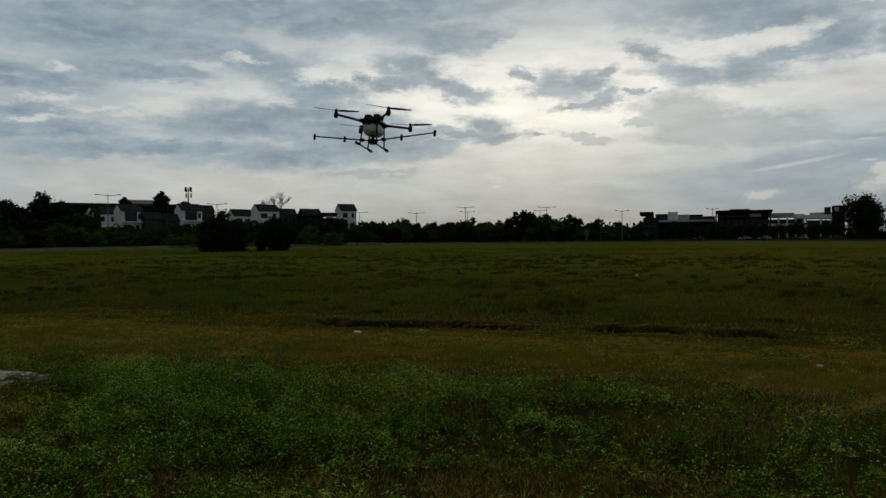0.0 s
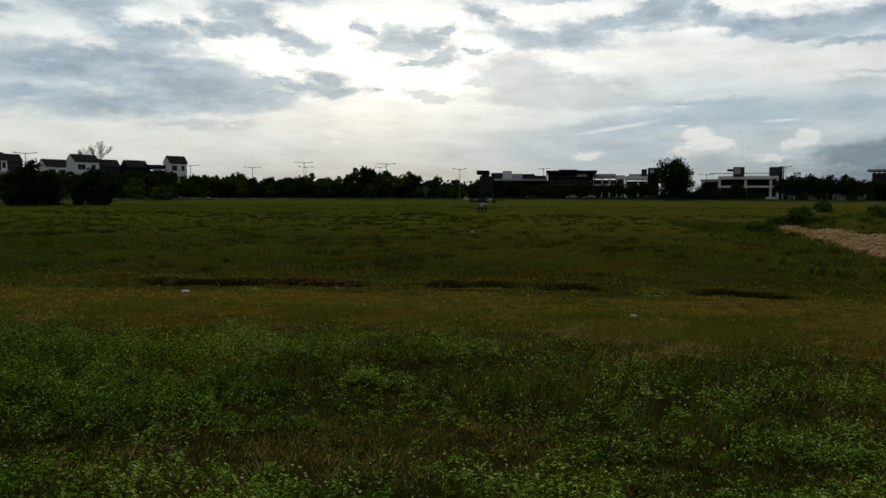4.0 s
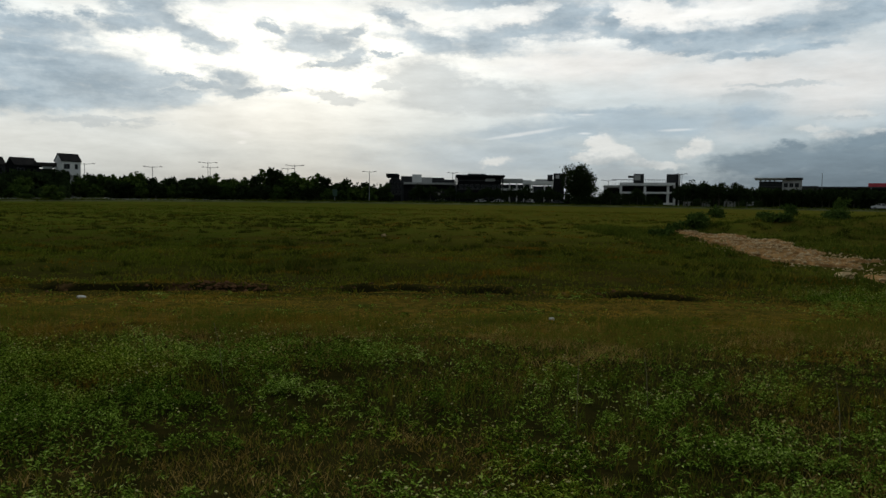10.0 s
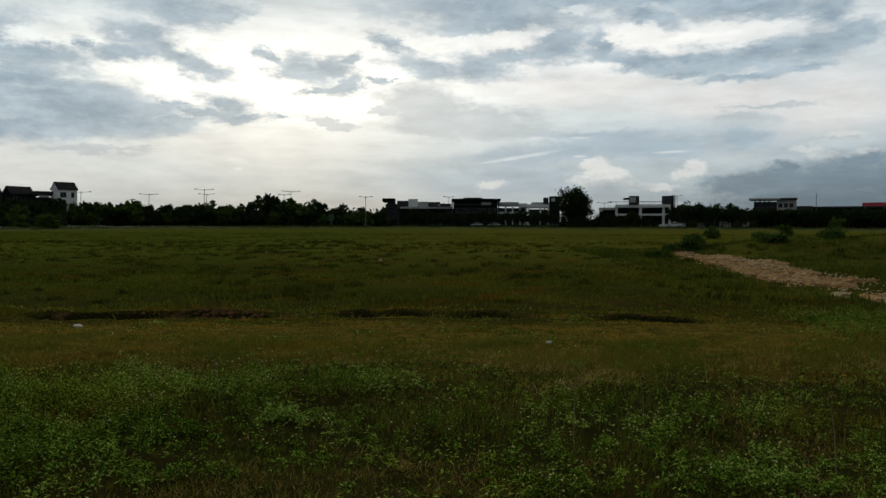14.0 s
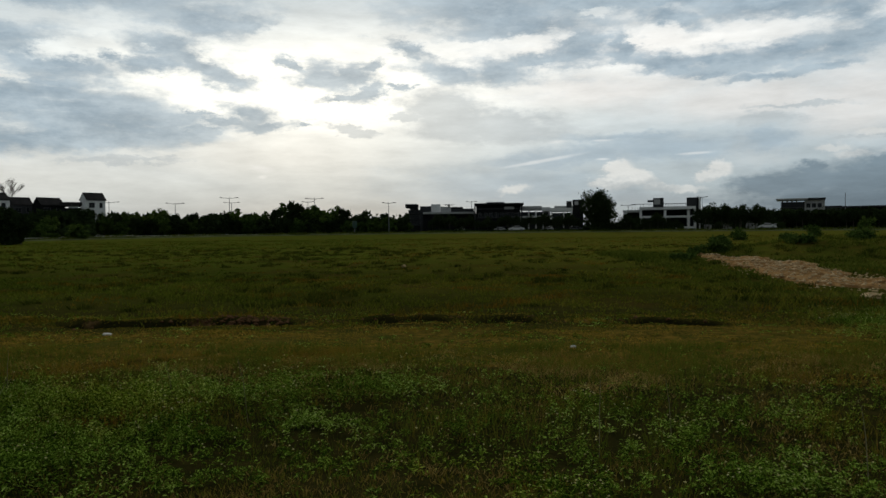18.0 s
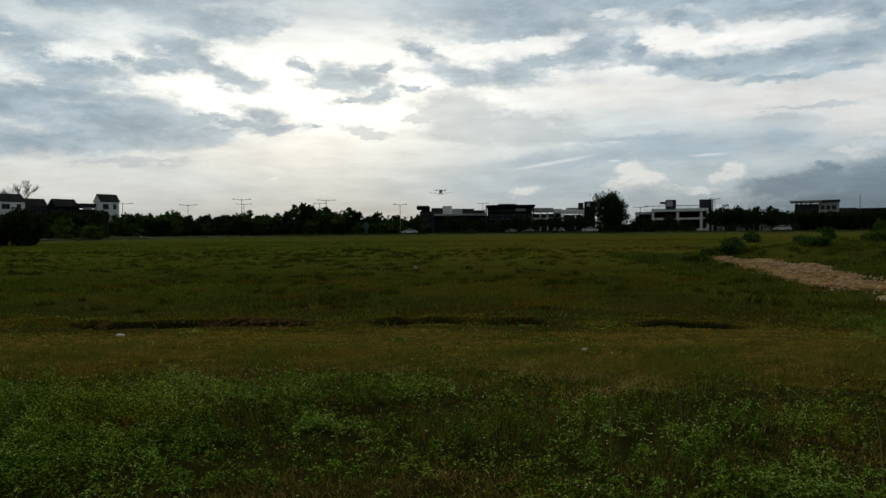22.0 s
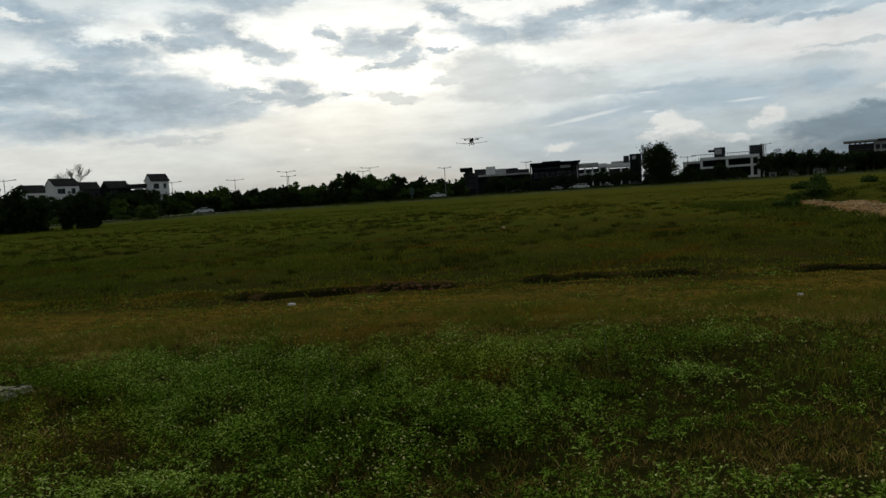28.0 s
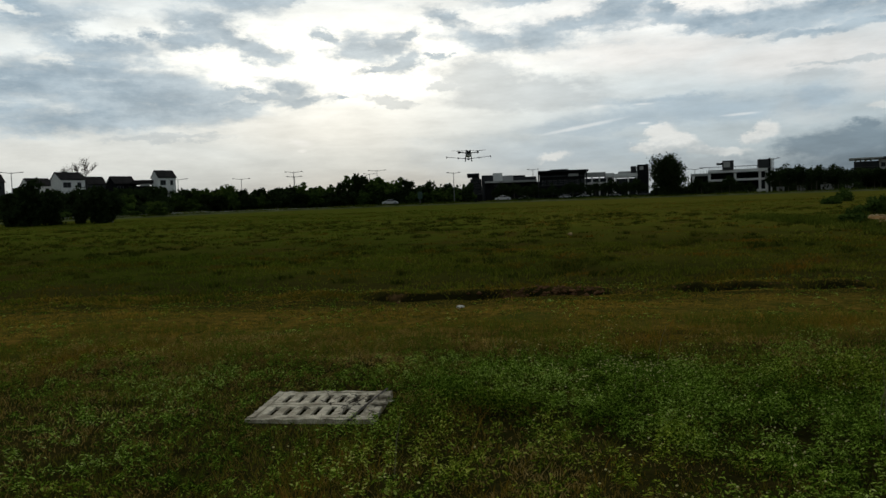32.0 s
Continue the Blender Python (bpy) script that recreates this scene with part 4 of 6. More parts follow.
tx_, ty_ = scatter(11000, 10, 44, 19, 60, 66, lambda x, y: (np.abs(x - track_mid(y)) > track_half(y) * (0.62 + 0.5 * vnoise(x, y, 0.8, 70))) * (0.2 + 0.8 * step(vnoise(x, y, 1.8, 67), 0.35, 0.65)))
tagged(blades("bank_tufts", tx_, ty_, 0.12 + 0.35 * vnoise(tx_, ty_, 1.6, 68) ** 2, 0.022, MAT_BANK, 69, 0.7, 8, 0.14), "rough green tufts on the bank beside the track", "grass", kind="stuff")

r_s = np.random.default_rng(51)
bm = bmesh.new()
for sx, sy in [(-4.55, 6.05), (-4.5, 6.3), (-4.75, 5.7), (-4.3, 6.6), (-8.0, 5.3), (-2.2, 7.2), (0.9, 6.1), (1.6, 6.6), (-3.4, 8.4), (-6.1, 7.3), (2.6, 5.4), (-5.6, 8.9)]:
    z = gz(sx, sy)
    h = r_s.uniform(0.4, 0.62)
    tx, ty = r_s.uniform(-0.12, 0.12), r_s.uniform(-0.1, 0.1)
    tube(bm, (sx, sy, z - 0.03), (sx + tx * 0.5, sy + ty * 0.5, z + h * 0.6), 0.0035, 0.003, 5)
    tube(bm, (sx + tx * 0.5, sy + ty * 0.5, z + h * 0.6), (sx + tx * 1.2, sy + ty * 1.2, z + h), 0.003, 0.0015, 5)
tagged(part("grass_stalks", bm, MAT_STALK), "thin pale dry grass stalks standing above the weeds", "stalks", kind="stuff")


def verge_spots(n, seed):
    r = np.random.default_rng(seed)
    a = r.uniform(-40, 40, n)
    d = np.array([road_d(q) for q in a]) - 5.4 + 0.7 * r.standard_normal(n)
    return d * np.sin(np.radians(a)), d * np.cos(np.radians(a))


vx, vy = verge_spots(2600, 151)
tagged(blades("verge_grass", vx, vy, 0.55 + 0.4 * vnoise(vx, vy, 6.0, 152), 0.05, MAT_BANK, 153, 0.5, 6, 0.3), "rough uncut grass along the far road's verge", "grass", kind="stuff")


# ---------------------------------------------------------------- drain cover
def drain_cover():
    """A slotted two-panel concrete drain cover in a frame, its corner broken."""
    th = empty("drain_cover", pose(-8.95, 7.2, gz(-8.95, 7.2) - 0.005, 0.5, 0.0, -1.5))
    r = random.Random(4)
    W, D = 0.57, 0.455
    # four worn rim beams, their top edges chipped unevenly
    for x0, x1, y0, y1 in ((-W, W, -D, -D + 0.05), (-W, W, D - 0.05, D), (-W, -W + 0.06, -D + 0.05, D - 0.05), (W - 0.06, W, -D + 0.05, D - 0.05)):
        bm = bmesh.new()
        nx, ny = max(1, round((x1 - x0) / 0.07)), max(1, round((y1 - y0) / 0.07))
        box(bm, x0, x1, y0, y1, -0.06, 0.052)
        bmesh.ops.subdivide_edges(bm, edges=[e for e in bm.edges if e.calc_length() > 0.5], cuts=max(nx, ny), use_grid_fill=True)
        for v in bm.verts:
            if v.co.z > 0.03:
                v.co += Vector((r.uniform(-0.006, 0.006), r.uniform(-0.006, 0.006), r.uniform(-0.012, 0.003)))
        part("frame_rim", bm, MAT_CONC, th)
    # near-black slab below the bars paints the darkness inside the slots
    part("pit", boxed(-W + 0.02, W - 0.02, -D + 0.02, D - 0.02, -0.14, -0.08), MAT_PIT, th, "dark hollow below the slots")
    for yc in (-0.2, 0.2):
        bm = bmesh.new()
        y0, y1 = yc - 0.192, yc + 0.192
        x0, x1 = -W + 0.068, W - 0.068
        box(bm, x0, x1, y0, y0 + 0.065, 0.018, 0.046, 0.005)
        box(bm, x0, x1, y1 - 0.065, y1, 0.018, 0.046, 0.005)
        slots, wide = 7, 0.052
        bar = (x1 - x0 - 0.16 - slots * wide) / (slots - 1)
        box(bm, x0, x0 + 0.08, y0 + 0.065, y1 - 0.065, 0.018, 0.046, 0.004)
        box(bm, x1 - 0.08, x1, y0 + 0.065, y1 - 0.065, 0.018, 0.046, 0.004)
        for i in range(slots - 1):
            xa = x0 + 0.08 + wide * (i + 1) + bar * i
            box(bm, xa, xa + bar, y0 + 0.065, y1 - 0.065, 0.018, 0.045, 0.004)
        part("panel", bm, MAT_CONC, th)
    for i in range(7):
        x, y = W - 0.02 + r.uniform(-0.10, 0.10), -D + 0.5 + r.uniform(-0.25, 0.25)
        bm = bmesh.new()
        q = bmesh.ops.create_icosphere(bm, subdivisions=1, radius=r.uniform(0.02, 0.05), matrix=Matrix.Translation((x, y, 0.06)) @ Matrix.Diagonal((1.4, 1, 0.5, 1)))
        for v in q["verts"]:
            v.co += Vector((r.uniform(-0.01, 0.01), r.uniform(-0.01, 0.01), r.uniform(-0.006, 0.006)))
        part("broken_piece", bm, MAT_CONC, th, "crumbled pale concrete")
    bm = bmesh.new()
    tube(bm, (0.36, -0.50, 0.05), (0.45, 0.02, 0.075), 0.012, 0.011, 6)
    tube(bm, (0.45, 0.02, 0.075), (0.52, 0.46, 0.07), 0.011, 0.008, 6)
    part("bent_bar", bm, MAT_BARK, th, "thin dark bar lying over the broken side")
    bm = bmesh.new()
    for i in range(24):
        a = Vector((r.gauss(0.24, 0.12), r.gauss(0.02, 0.2), 0.052))
        d = Vector((r.uniform(-0.12, 0.12), r.uniform(-0.12, 0.12), r.uniform(0.0, 0.05)))
        b = a + d + Vector((r.uniform(-0.07, 0.07), r.uniform(-0.07, 0.07), -0.01))
        tube(bm, a, a + d, 0.0035, 0.003, 5)
        tube(bm, a + d, b, 0.003, 0.0015, 5)
    part("creeper", bm, MAT_BARK, th, "dry creeper stems grown over the cover")
    return tagged(th, "weathered grey concrete drain cover with slots, lying in grass", "drain cover")


drain_cover()


MAT_PALE = plain("pale_limestone", (0.55, 0.52, 0.46), (0.72, 0.69, 0.62), 5, 0.95, bump=0.3, spec=0.0)


def lump(name, x, y, size, mat, label, category, seed):
    r = random.Random(seed)
    bm = bmesh.new()
    q = bmesh.ops.create_icosphere(bm, subdivisions=2, radius=1.0)
    for v in q["verts"]:
        v.co *= 1 + r.uniform(-0.22, 0.22)
        v.co = Vector((v.co.x * size[0], v.co.y * size[1], v.co.z * size[2]))
    ob = part(name, bm, mat)
    ob.matrix_world = pose(x, y, gz(x, y) + size[2] * 0.55, 0, 0, r.uniform(0, 360))
    return tagged(ob, label, category)


lump("stone", -8.28, 16.75, (0.10, 0.08, 0.035), MAT_PALE, "pale whitish stone in the dry grass before the ditch", "stone", 1)
lump("stone", 1.7, 13.01, (0.055, 0.05, 0.03), MAT_PALE, "small whitish stone lying on the dry grass strip", "stone", 2)
lump("stone", -3.67, 42.33, (0.14, 0.12, 0.12), MAT_STONE, "pale stone far out in the green field", "stone", 3)
for i, (x, y, s) in enumerate([(0.5, 19.15, 0.15), (-5.6, 19.30, 0.09), (-6.3, 19.35, 0.08), (2.9, 19.30, 0.07), (13.0, 24.6, 0.3), (14.9, 22.8, 0.3), (13.7, 23.4, 0.24)]):
    lump("stone", x, y, (s * 1.3, s, s * 0.4), MAT_STONE if i > 3 else MAT_CLOD, "earthy clump of stone on bare soil", "stone", 10 + i)


# ---------------------------------------------------------------- trees
def crown_mesh(name, seed, blobs, leaf, n, mat):
    """A crown of many leaf faces gathered in clumps with gaps."""
    r = np.random.default_rng(seed)
    pts = []
    for (cx, cy, cz, rr, rz) in blobs:
        k = int(n * rr * rr / sum(b[3] ** 2 for b in blobs))
        sub = max(4, k // 26)
        d = r.standard_normal((sub, 3))
        d /= np.linalg.norm(d, axis=1)[:, None]
        d *= (0.45 + 0.55 * r.random((sub, 1)) ** 0.5)
        c = d * [rr, rr, rz] + [cx, cy, cz]
        p = np.repeat(c, max(1, k // sub), 0)
        p = p + r.standard_normal(p.shape) * rr * 0.26
        pts.append(p)
    p = np.concatenate(pts)
    p[:, 2] = np.maximum(p[:, 2], 0.05)
    N = len(p)
    a, b = r.standard_normal((N, 3)), r.standard_normal((N, 3))
    a /= np.linalg.norm(a, axis=1)[:, None]
    b -= a * (a * b).sum(1)[:, None]
    b /= np.linalg.norm(b, axis=1)[:, None]
    L = leaf * (0.5 + r.random((N, 1)))
    v = np.stack([p - a * L, p + b * L * 0.55, p + a * L, p - b * L * 0.55], 1)
    return link_mesh(name, raw_mesh(name, v.reshape(-1, 3), 4 * np.arange(N)[:, None] + np.arange(4)), mat)


def tree(seed, height, width, trunk=0.25, leaf=0.22, n=1500, mat=None, low=0.3, m=None, label="", category="tree", group="", name="tree"):
    """A tree: tapered trunk with limbs, and a crown of leaf clumps."""
    r = random.Random(seed)
    th = empty(name, m or Matrix())
    bm = bmesh.new()
    top = height * 0.62
    tube(bm, (0, 0, -0.4), (0.1 * r.uniform(-1, 1), 0, height * 0.3), trunk, trunk * 0.7, 8)
    tube(bm, (0, 0, height * 0.28), (r.uniform(-0.3, 0.3), r.uniform(-0.3, 0.3), top), trunk * 0.7, trunk * 0.3, 7)
    blobs = []
    for i in range(r.randint(8, 12)):
        a = i * 2.4 + r.uniform(-0.4, 0.4)
        hz = r.uniform(low + 0.1, 0.88)
        reach = width * 0.5 * (1 - abs(hz - 0.55) * 1.15) * r.uniform(0.35, 0.8)
        e = (math.cos(a) * reach, math.sin(a) * reach, height * hz)
        tube(bm, (0, 0, height * max(0.2, hz - 0.25)), e, trunk * 0.35, trunk * 0.1, 5)
        rr = width * r.uniform(0.2, 0.3)
        blobs.append((*e, rr, rr * r.uniform(0.7, 1.0)))
    blobs.append((0, 0, height * 0.86, width * 0.2, height * 0.13))
    blobs.append((0, 0, height * (0.5 + low * 0.3), width * 0.36, height * 0.3))
    part("trunk", bm, MAT_BARK, th)
    c = crown_mesh("crown", seed, blobs, leaf, n, mat or MAT_TREE)
    c.parent = th
    return tagged(th, label, category, group)


def planted(az, d, s=1.0, turn=0.0, sz=None):
    x, y = polar(az, d)
    return Matrix.LocRotScale((x, y, gz(x, y) - 0.05), Euler((0, 0, turn)), (s, s, sz or s))


def row_of_trees(models, spots, seed):
    """Copies of a few trees, each of its own size and turn."""
    r = random.Random(seed)
    for az, d, h, w in spots:
        src, h0, w0 = r.choice(models)
        copy_thing(src, planted(az, d, w / w0, r.uniform(0, 6.28), h / h0))


LONG = "dense dark green roadside tree, one of a long row"
models = []
spots = []
r_t = random.Random(12)
# the long row behind the road, from the white house to the offices
def hedge_el(a):
    return float(np.interp(a, [-34, -26, -25.4, -21.1, -17.6, -15, -13, -11.5, -10.2, -8.9, -6, -4.6], [1.3, 1.5, 1.7, 1.55, 1.65, 1.85, 1.95, 2.3, 2.05, 1.55, 1.3, 1.25]))


a = -27.0
while a < -4.4:
    d = 214 + r_t.uniform(-3, 8)
    h = rise(hedge_el(a) * r_t.uniform(0.8, 1.22), d) - gz(*polar(a, d))
    spots.append((a, d, h, h * r_t.uniform(0.62, 0.85)))
    a += r_t.uniform(0.45, 0.85)
# a lower front row that closes the gaps below the crowns
a = -31.0
while a < -4.6:
    d = 208 + r_t.uniform(-2, 3)
    spots.append((a, d, r_t.uniform(3.6, 5.2), r_t.uniform(4.0, 5.5)))
    a += r_t.uniform(0.8, 1.3)
first = spots.pop(0)
for k in range(5):
    h, w = 7.0, 5.0
    src = tree(60 + k, h, w, 0.16, 0.38, 1350, MAT_TREE if k % 2 else MAT_BUSH, 0.08, planted(first[0] + 0.3 - 0.5 * k, first[1] + 2 * k, 1.0, k), LONG, "tree", "trees along the far road")
    models.append((src, h, w))
row_of_trees(models, spots, 77)

# trees before the houses, on the near side of the road
for k, (az, d, elt, wdeg) in enumerate([(-36.4, 132, 2.05, 2.3), (-35.3, 134, 1.7, 1.7), (-37.3, 136, 1.55, 1.7), (-32.4, 132, 1.95, 1.7), (-33.3, 137, 1.35, 1.3), (-31.5, 136, 1.4, 1.3)]):
    h = rise(elt, d) - gz(*polar(az, d))
    tree(80 + k, h, d * math.radians(wdeg), 0.2, 0.26, 4600, MAT_TREE, 0.0, planted(az, d), "dark dense broad tree at the edge of the field", "tree")
spots = []
a = -53.0
while a < -27.5:
    for d, lo, hi in ((172, 0.6, 1.05), (178, 0.8, 1.3), (190, 0.9, 1.5)):
        aa, dd = a + r_t.uniform(-0.4, 0.4), d + r_t.uniform(-3, 3)
        h = rise(r_t.uniform(lo, hi) * (1.0 if aa < -36 or aa > -30 else 0.9), dd) - gz(*polar(aa, dd))
        spots.append((aa, dd, h * r_t.uniform(0.6, 1.15), h * r_t.uniform(0.7, 1.4)))
    a += r_t.uniform(1.1, 1.9)
row_of_trees(models[::2] + models, spots, 78)
# single crowns standing over the house roofs
for k, (az, elt, d, wdeg) in enumerate([(-48.2, 3.6, 200, 1.6), (-46.9, 3.1, 200, 1.4), (-40.5, 3.9, 235, 1.1), (-42.9, 3.5, 235, 0.8), (-38.7, 3.2, 240, 0.8), (-50.6, 3.0, 200, 2.2)]):
    h = rise(elt, d) - gz(*polar(az, d))
    tree(90 + k, h, d * math.radians(wdeg), 0.3, 0.34, 4200, MAT_TREE, 0.42, planted(az, d), "tall dark tree rising behind the houses", "tree")
# the big tree before the offices
tree(101, rise(3.05, 205) - gz(*polar(10.2, 205)), 9.6, 0.45, 0.25, 13000, MAT_TREE, 0.0, planted(10.2, 205), "big dark full-crowned tree standing before the white offices", "tree")
# groves to the east
spots = []
for lo, hi, el0, el1, d0, st in ((-2.6, 9.0, 0.85, 1.4, 214, 0.5), (11.8, 16.2, 0.8, 1.35, 210, 0.36), (17.3, 22.6, 1.25, 1.68, 215, 0.42), (22.6, 33.5, 1.15, 1.4, 240, 0.5)):
    a = lo
    while a < hi:
        d = d0 + r_t.uniform(-4, 5)
        h = rise(r_t.uniform(el0, el1), d) - gz(*polar(a, d))
        spots.append((a, d, h, h * r_t.uniform(0.55, 0.8)))
        a += st * r_t.uniform(0.7, 1.4)
models2 = []
for k in range(4):
    src = tree(120 + k, 7.0, 5.0, 0.15, 0.28, 1250, MAT_TREE, 0.46, planted(18.0 + 1.1 * k, 222, 1.0, k), "slim dark roadside tree with a loose crown", "tree", "trees before the offices")
    models2.append((src, 7.0, 5.0))
row_of_trees(models2, spots, 79)


def undergrowth(name, strips, mat, seed, label):
    """Thick shrubs under and behind the trees, joined: (bearing from, to, distance, height, faces)."""
    r = np.random.default_rng(seed)
    pts = []
    for a0, a1, d, h, n in strips:
        a = np.radians(a0 + (a1 - a0) * r.random(n))
        dd = d + 3 * r.standard_normal(n)
        x, y = dd * np.sin(a), dd * np.cos(a)
        top = h * (0.55 + 0.75 * vnoise(x, y, 5.0, 51))
        pts.append(np.stack([x, y, ground_z(x, y) + top * r.random(n) ** 0.7], -1))
    p = np.concatenate(pts)
    N = len(p)
    a, b = r.standard_normal((N, 3)), r.standard_normal((N, 3))
    a /= np.linalg.norm(a, axis=1)[:, None]
    b /= np.linalg.norm(b, axis=1)[:, None]
    L = 0.32 + 0.35 * r.random((N, 1))
    v = np.stack([p - a * L, p + b * L * 0.7, p + a * L, p - b * L * 0.7], 1)
    return tagged(link_mesh(name, raw_mesh(name, v.reshape(-1, 3), 4 * np.arange(N)[:, None] + np.arange(4)), mat), label, "shrubs", kind="stuff")


undergrowth("undergrowth", [(-56, -27, 182, 1.8, 20000), (-56, -36, 196, 3.6, 14000), (-36.5, -27, 203, 5.4, 15000), (-30, -4.4, 219, 5.0, 34000), (-6, 0, 246, 4.5, 5000), (-2.8, 9.2, 214, 0.8, 4000), (9, 12.2, 214, 2.0, 4000),
                            (11.8, 16.2, 217, 1.8, 3500), (17.3, 23, 236, 2.2, 5500), (17.3, 23, 262, 4.4, 5000), (-56, -44.5, 200, 7.5, 14000), (22.5, 34.5, 247, 5.2, 17000)], MAT_TREE, 91, "thick dark shrubs along the far road")


BUSHES = [(16.9, 51.6, 1.0, 1.9), (18.0, 53.0, 0.7, 1.4), (36.3, 99.5, 1.4, 2.8), (49.2, 106.2, 2.0, 2.3), (56.1, 121.2, 1.3, 2.2), (56.5, 108.4, 0.8, 3.6), (30.0, 88, 0.6, 2.6), (43.0, 101, 0.5, 3.0), (15.6, 51.0, 0.5, 1.0), (13.2, 46.0, 0.5, 1.2), (22.5, 50.5, 0.5, 1.8), (27.0, 52.0, 0.6, 2.0)]


def bush(x, y, h, w, seed, mat, label="low green bush in the rough grass"):
    r = random.Random(seed)
    th = empty("bush", pose(x, y, gz(x, y) - 0.05))
    blobs = [(r.uniform(-0.3, 0.3) * w, r.uniform(-0.3, 0.3) * w, h * r.uniform(0.3, 0.7), w * 0.28, h * 0.32) for i in range(6)]
    bm = bmesh.new()
    for b in blobs:
        tube(bm, (0, 0, 0), b[:3], 0.03, 0.012, 5)
    part("stem", bm, MAT_BARK, th)
    crown_mesh("foliage", seed, blobs, 0.06 + 0.03 * w, 900, mat).parent = th
    return tagged(th, label, "bush", "bushes on the mound")


for k, (x, y, h, w) in enumerate(BUSHES):
    bush(x, y, h, w, 140 + k, MAT_BUSH)
tree(160, 2.9, 2.4, 0.07, 0.11, 1300, MAT_BUSH, 0.05, planted(27.9, 108), "small bright green tree beside the dirt mound", "tree")
bm = bmesh.new()
r_b = random.Random(9)


def twig(bm, a, d, L, rad, lvl):
    b = a + d * L
    tube(bm, a, b, rad, rad * 0.6, 4)
    if lvl:
        for i in range(5):
            dd = (d + Vector((r_b.uniform(-0.75, 0.75), r_b.uniform(-0.75, 0.75), r_b.uniform(0.0, 0.6)))).normalized()
            twig(bm, a + d * L * r_b.uniform(0.55, 1.0), dd, L * r_b.uniform(0.5, 0.72), rad * 0.6, lvl - 1)


twig(bm, Vector((0, 0, 0)), Vector((0, 0, 1)), 5.4, 0.11, 4)
bare = part("bare_tree", bm, MAT_BARK)
bare.matrix_world = planted(-32.4, 228, 1.3)
tagged(bare, "leafless thin-branched tree above the house roofs", "tree")


# ---------------------------------------------------------------- buildings
class Site:
    """A building's own frame: x to the right along its front, y away, z up from the ground at its foot."""

    def __init__(self, name, az, d, drop=0.3):
        self.az, self.d = az, d
        x, y = polar(az, d)
        self.base = gz(x, y) - drop
        self.ob = empty(name, pose(x, y, self.base, 0, 0, -az))

    def x(self, az):
        return self.d * math.tan(radians(az - self.az))

    def z(self, el):
        return rise(el, self.d) - self.base

    def block(self, name, a0, a1, e0, e1, mat, y0=0.0, y1=8.0, label="", parent=None):
        z0 = self.z(e0) if e0 is not None else -0.5
        return part(name, boxed(self.x(a0), self.x(a1), y0, y1, z0, self.z(e1), 0.03), mat, parent or self.ob, label)


def window(bm_frame, bm_glass, x0, x1, z0, z1, y, mull=1, deep=0.12):
    """A window set into the wall: frame bars and a pane behind them."""
    f = 0.07
    box(bm_frame, x0, x1, y - 0.05, y + deep, z1 - f, z1)
    box(bm_frame, x0, x1, y - 0.08, y + deep, z0, z0 + f)
    for i in range(mull + 2):
        xc = x0 + (x1 - x0) * i / (mull + 1)
        xc = min(max(xc, x0 + f / 2), x1 - f / 2)
        box(bm_frame, xc - f / 2, xc + f / 2, y - 0.05, y + deep, z0 + f, z1 - f)
    box(bm_glass, x0 + f, x1 - f, y + 0.0, y + 0.03, z0 + f, z1 - f)


def add_window(parent, x0, x1, z0, z1, y, mull=1):
    a, b = bmesh.new(), bmesh.new()
    window(a, b, x0, x1, z0, z1, y, mull)
    w = part("window", a, MAT_FRAME, parent)
    part("pane", b, MAT_GLASS, w)


def gable_roof(w, d, h, over=0.22, thick=0.2):
    """A gabled roof whose ridge runs along x."""
    bm = bmesh.new()
    x0, x1 = -w / 2 - over, w / 2 + over
    sl = h / (d / 2)
    for s in (-1, 1):
        ye, ze = s * (d / 2 + over), -sl * over
        vs = [bm.verts.new(p) for p in ((x0, ye, ze), (x1, ye, ze), (x1, 0, h), (x0, 0, h), (x0, ye, ze + thick), (x1, ye, ze + thick), (x1, 0, h + thick), (x0, 0, h + thick))]
        for f in ((0, 1, 2, 3), (7, 6, 5, 4), (0, 4, 5, 1), (1, 5, 6, 2), (3, 2, 6, 7), (0, 3, 7, 4)):
            bm.faces.new([vs[i] for i in f])
    bmesh.ops.recalc_face_normals(bm, faces=bm.faces)
    return bm


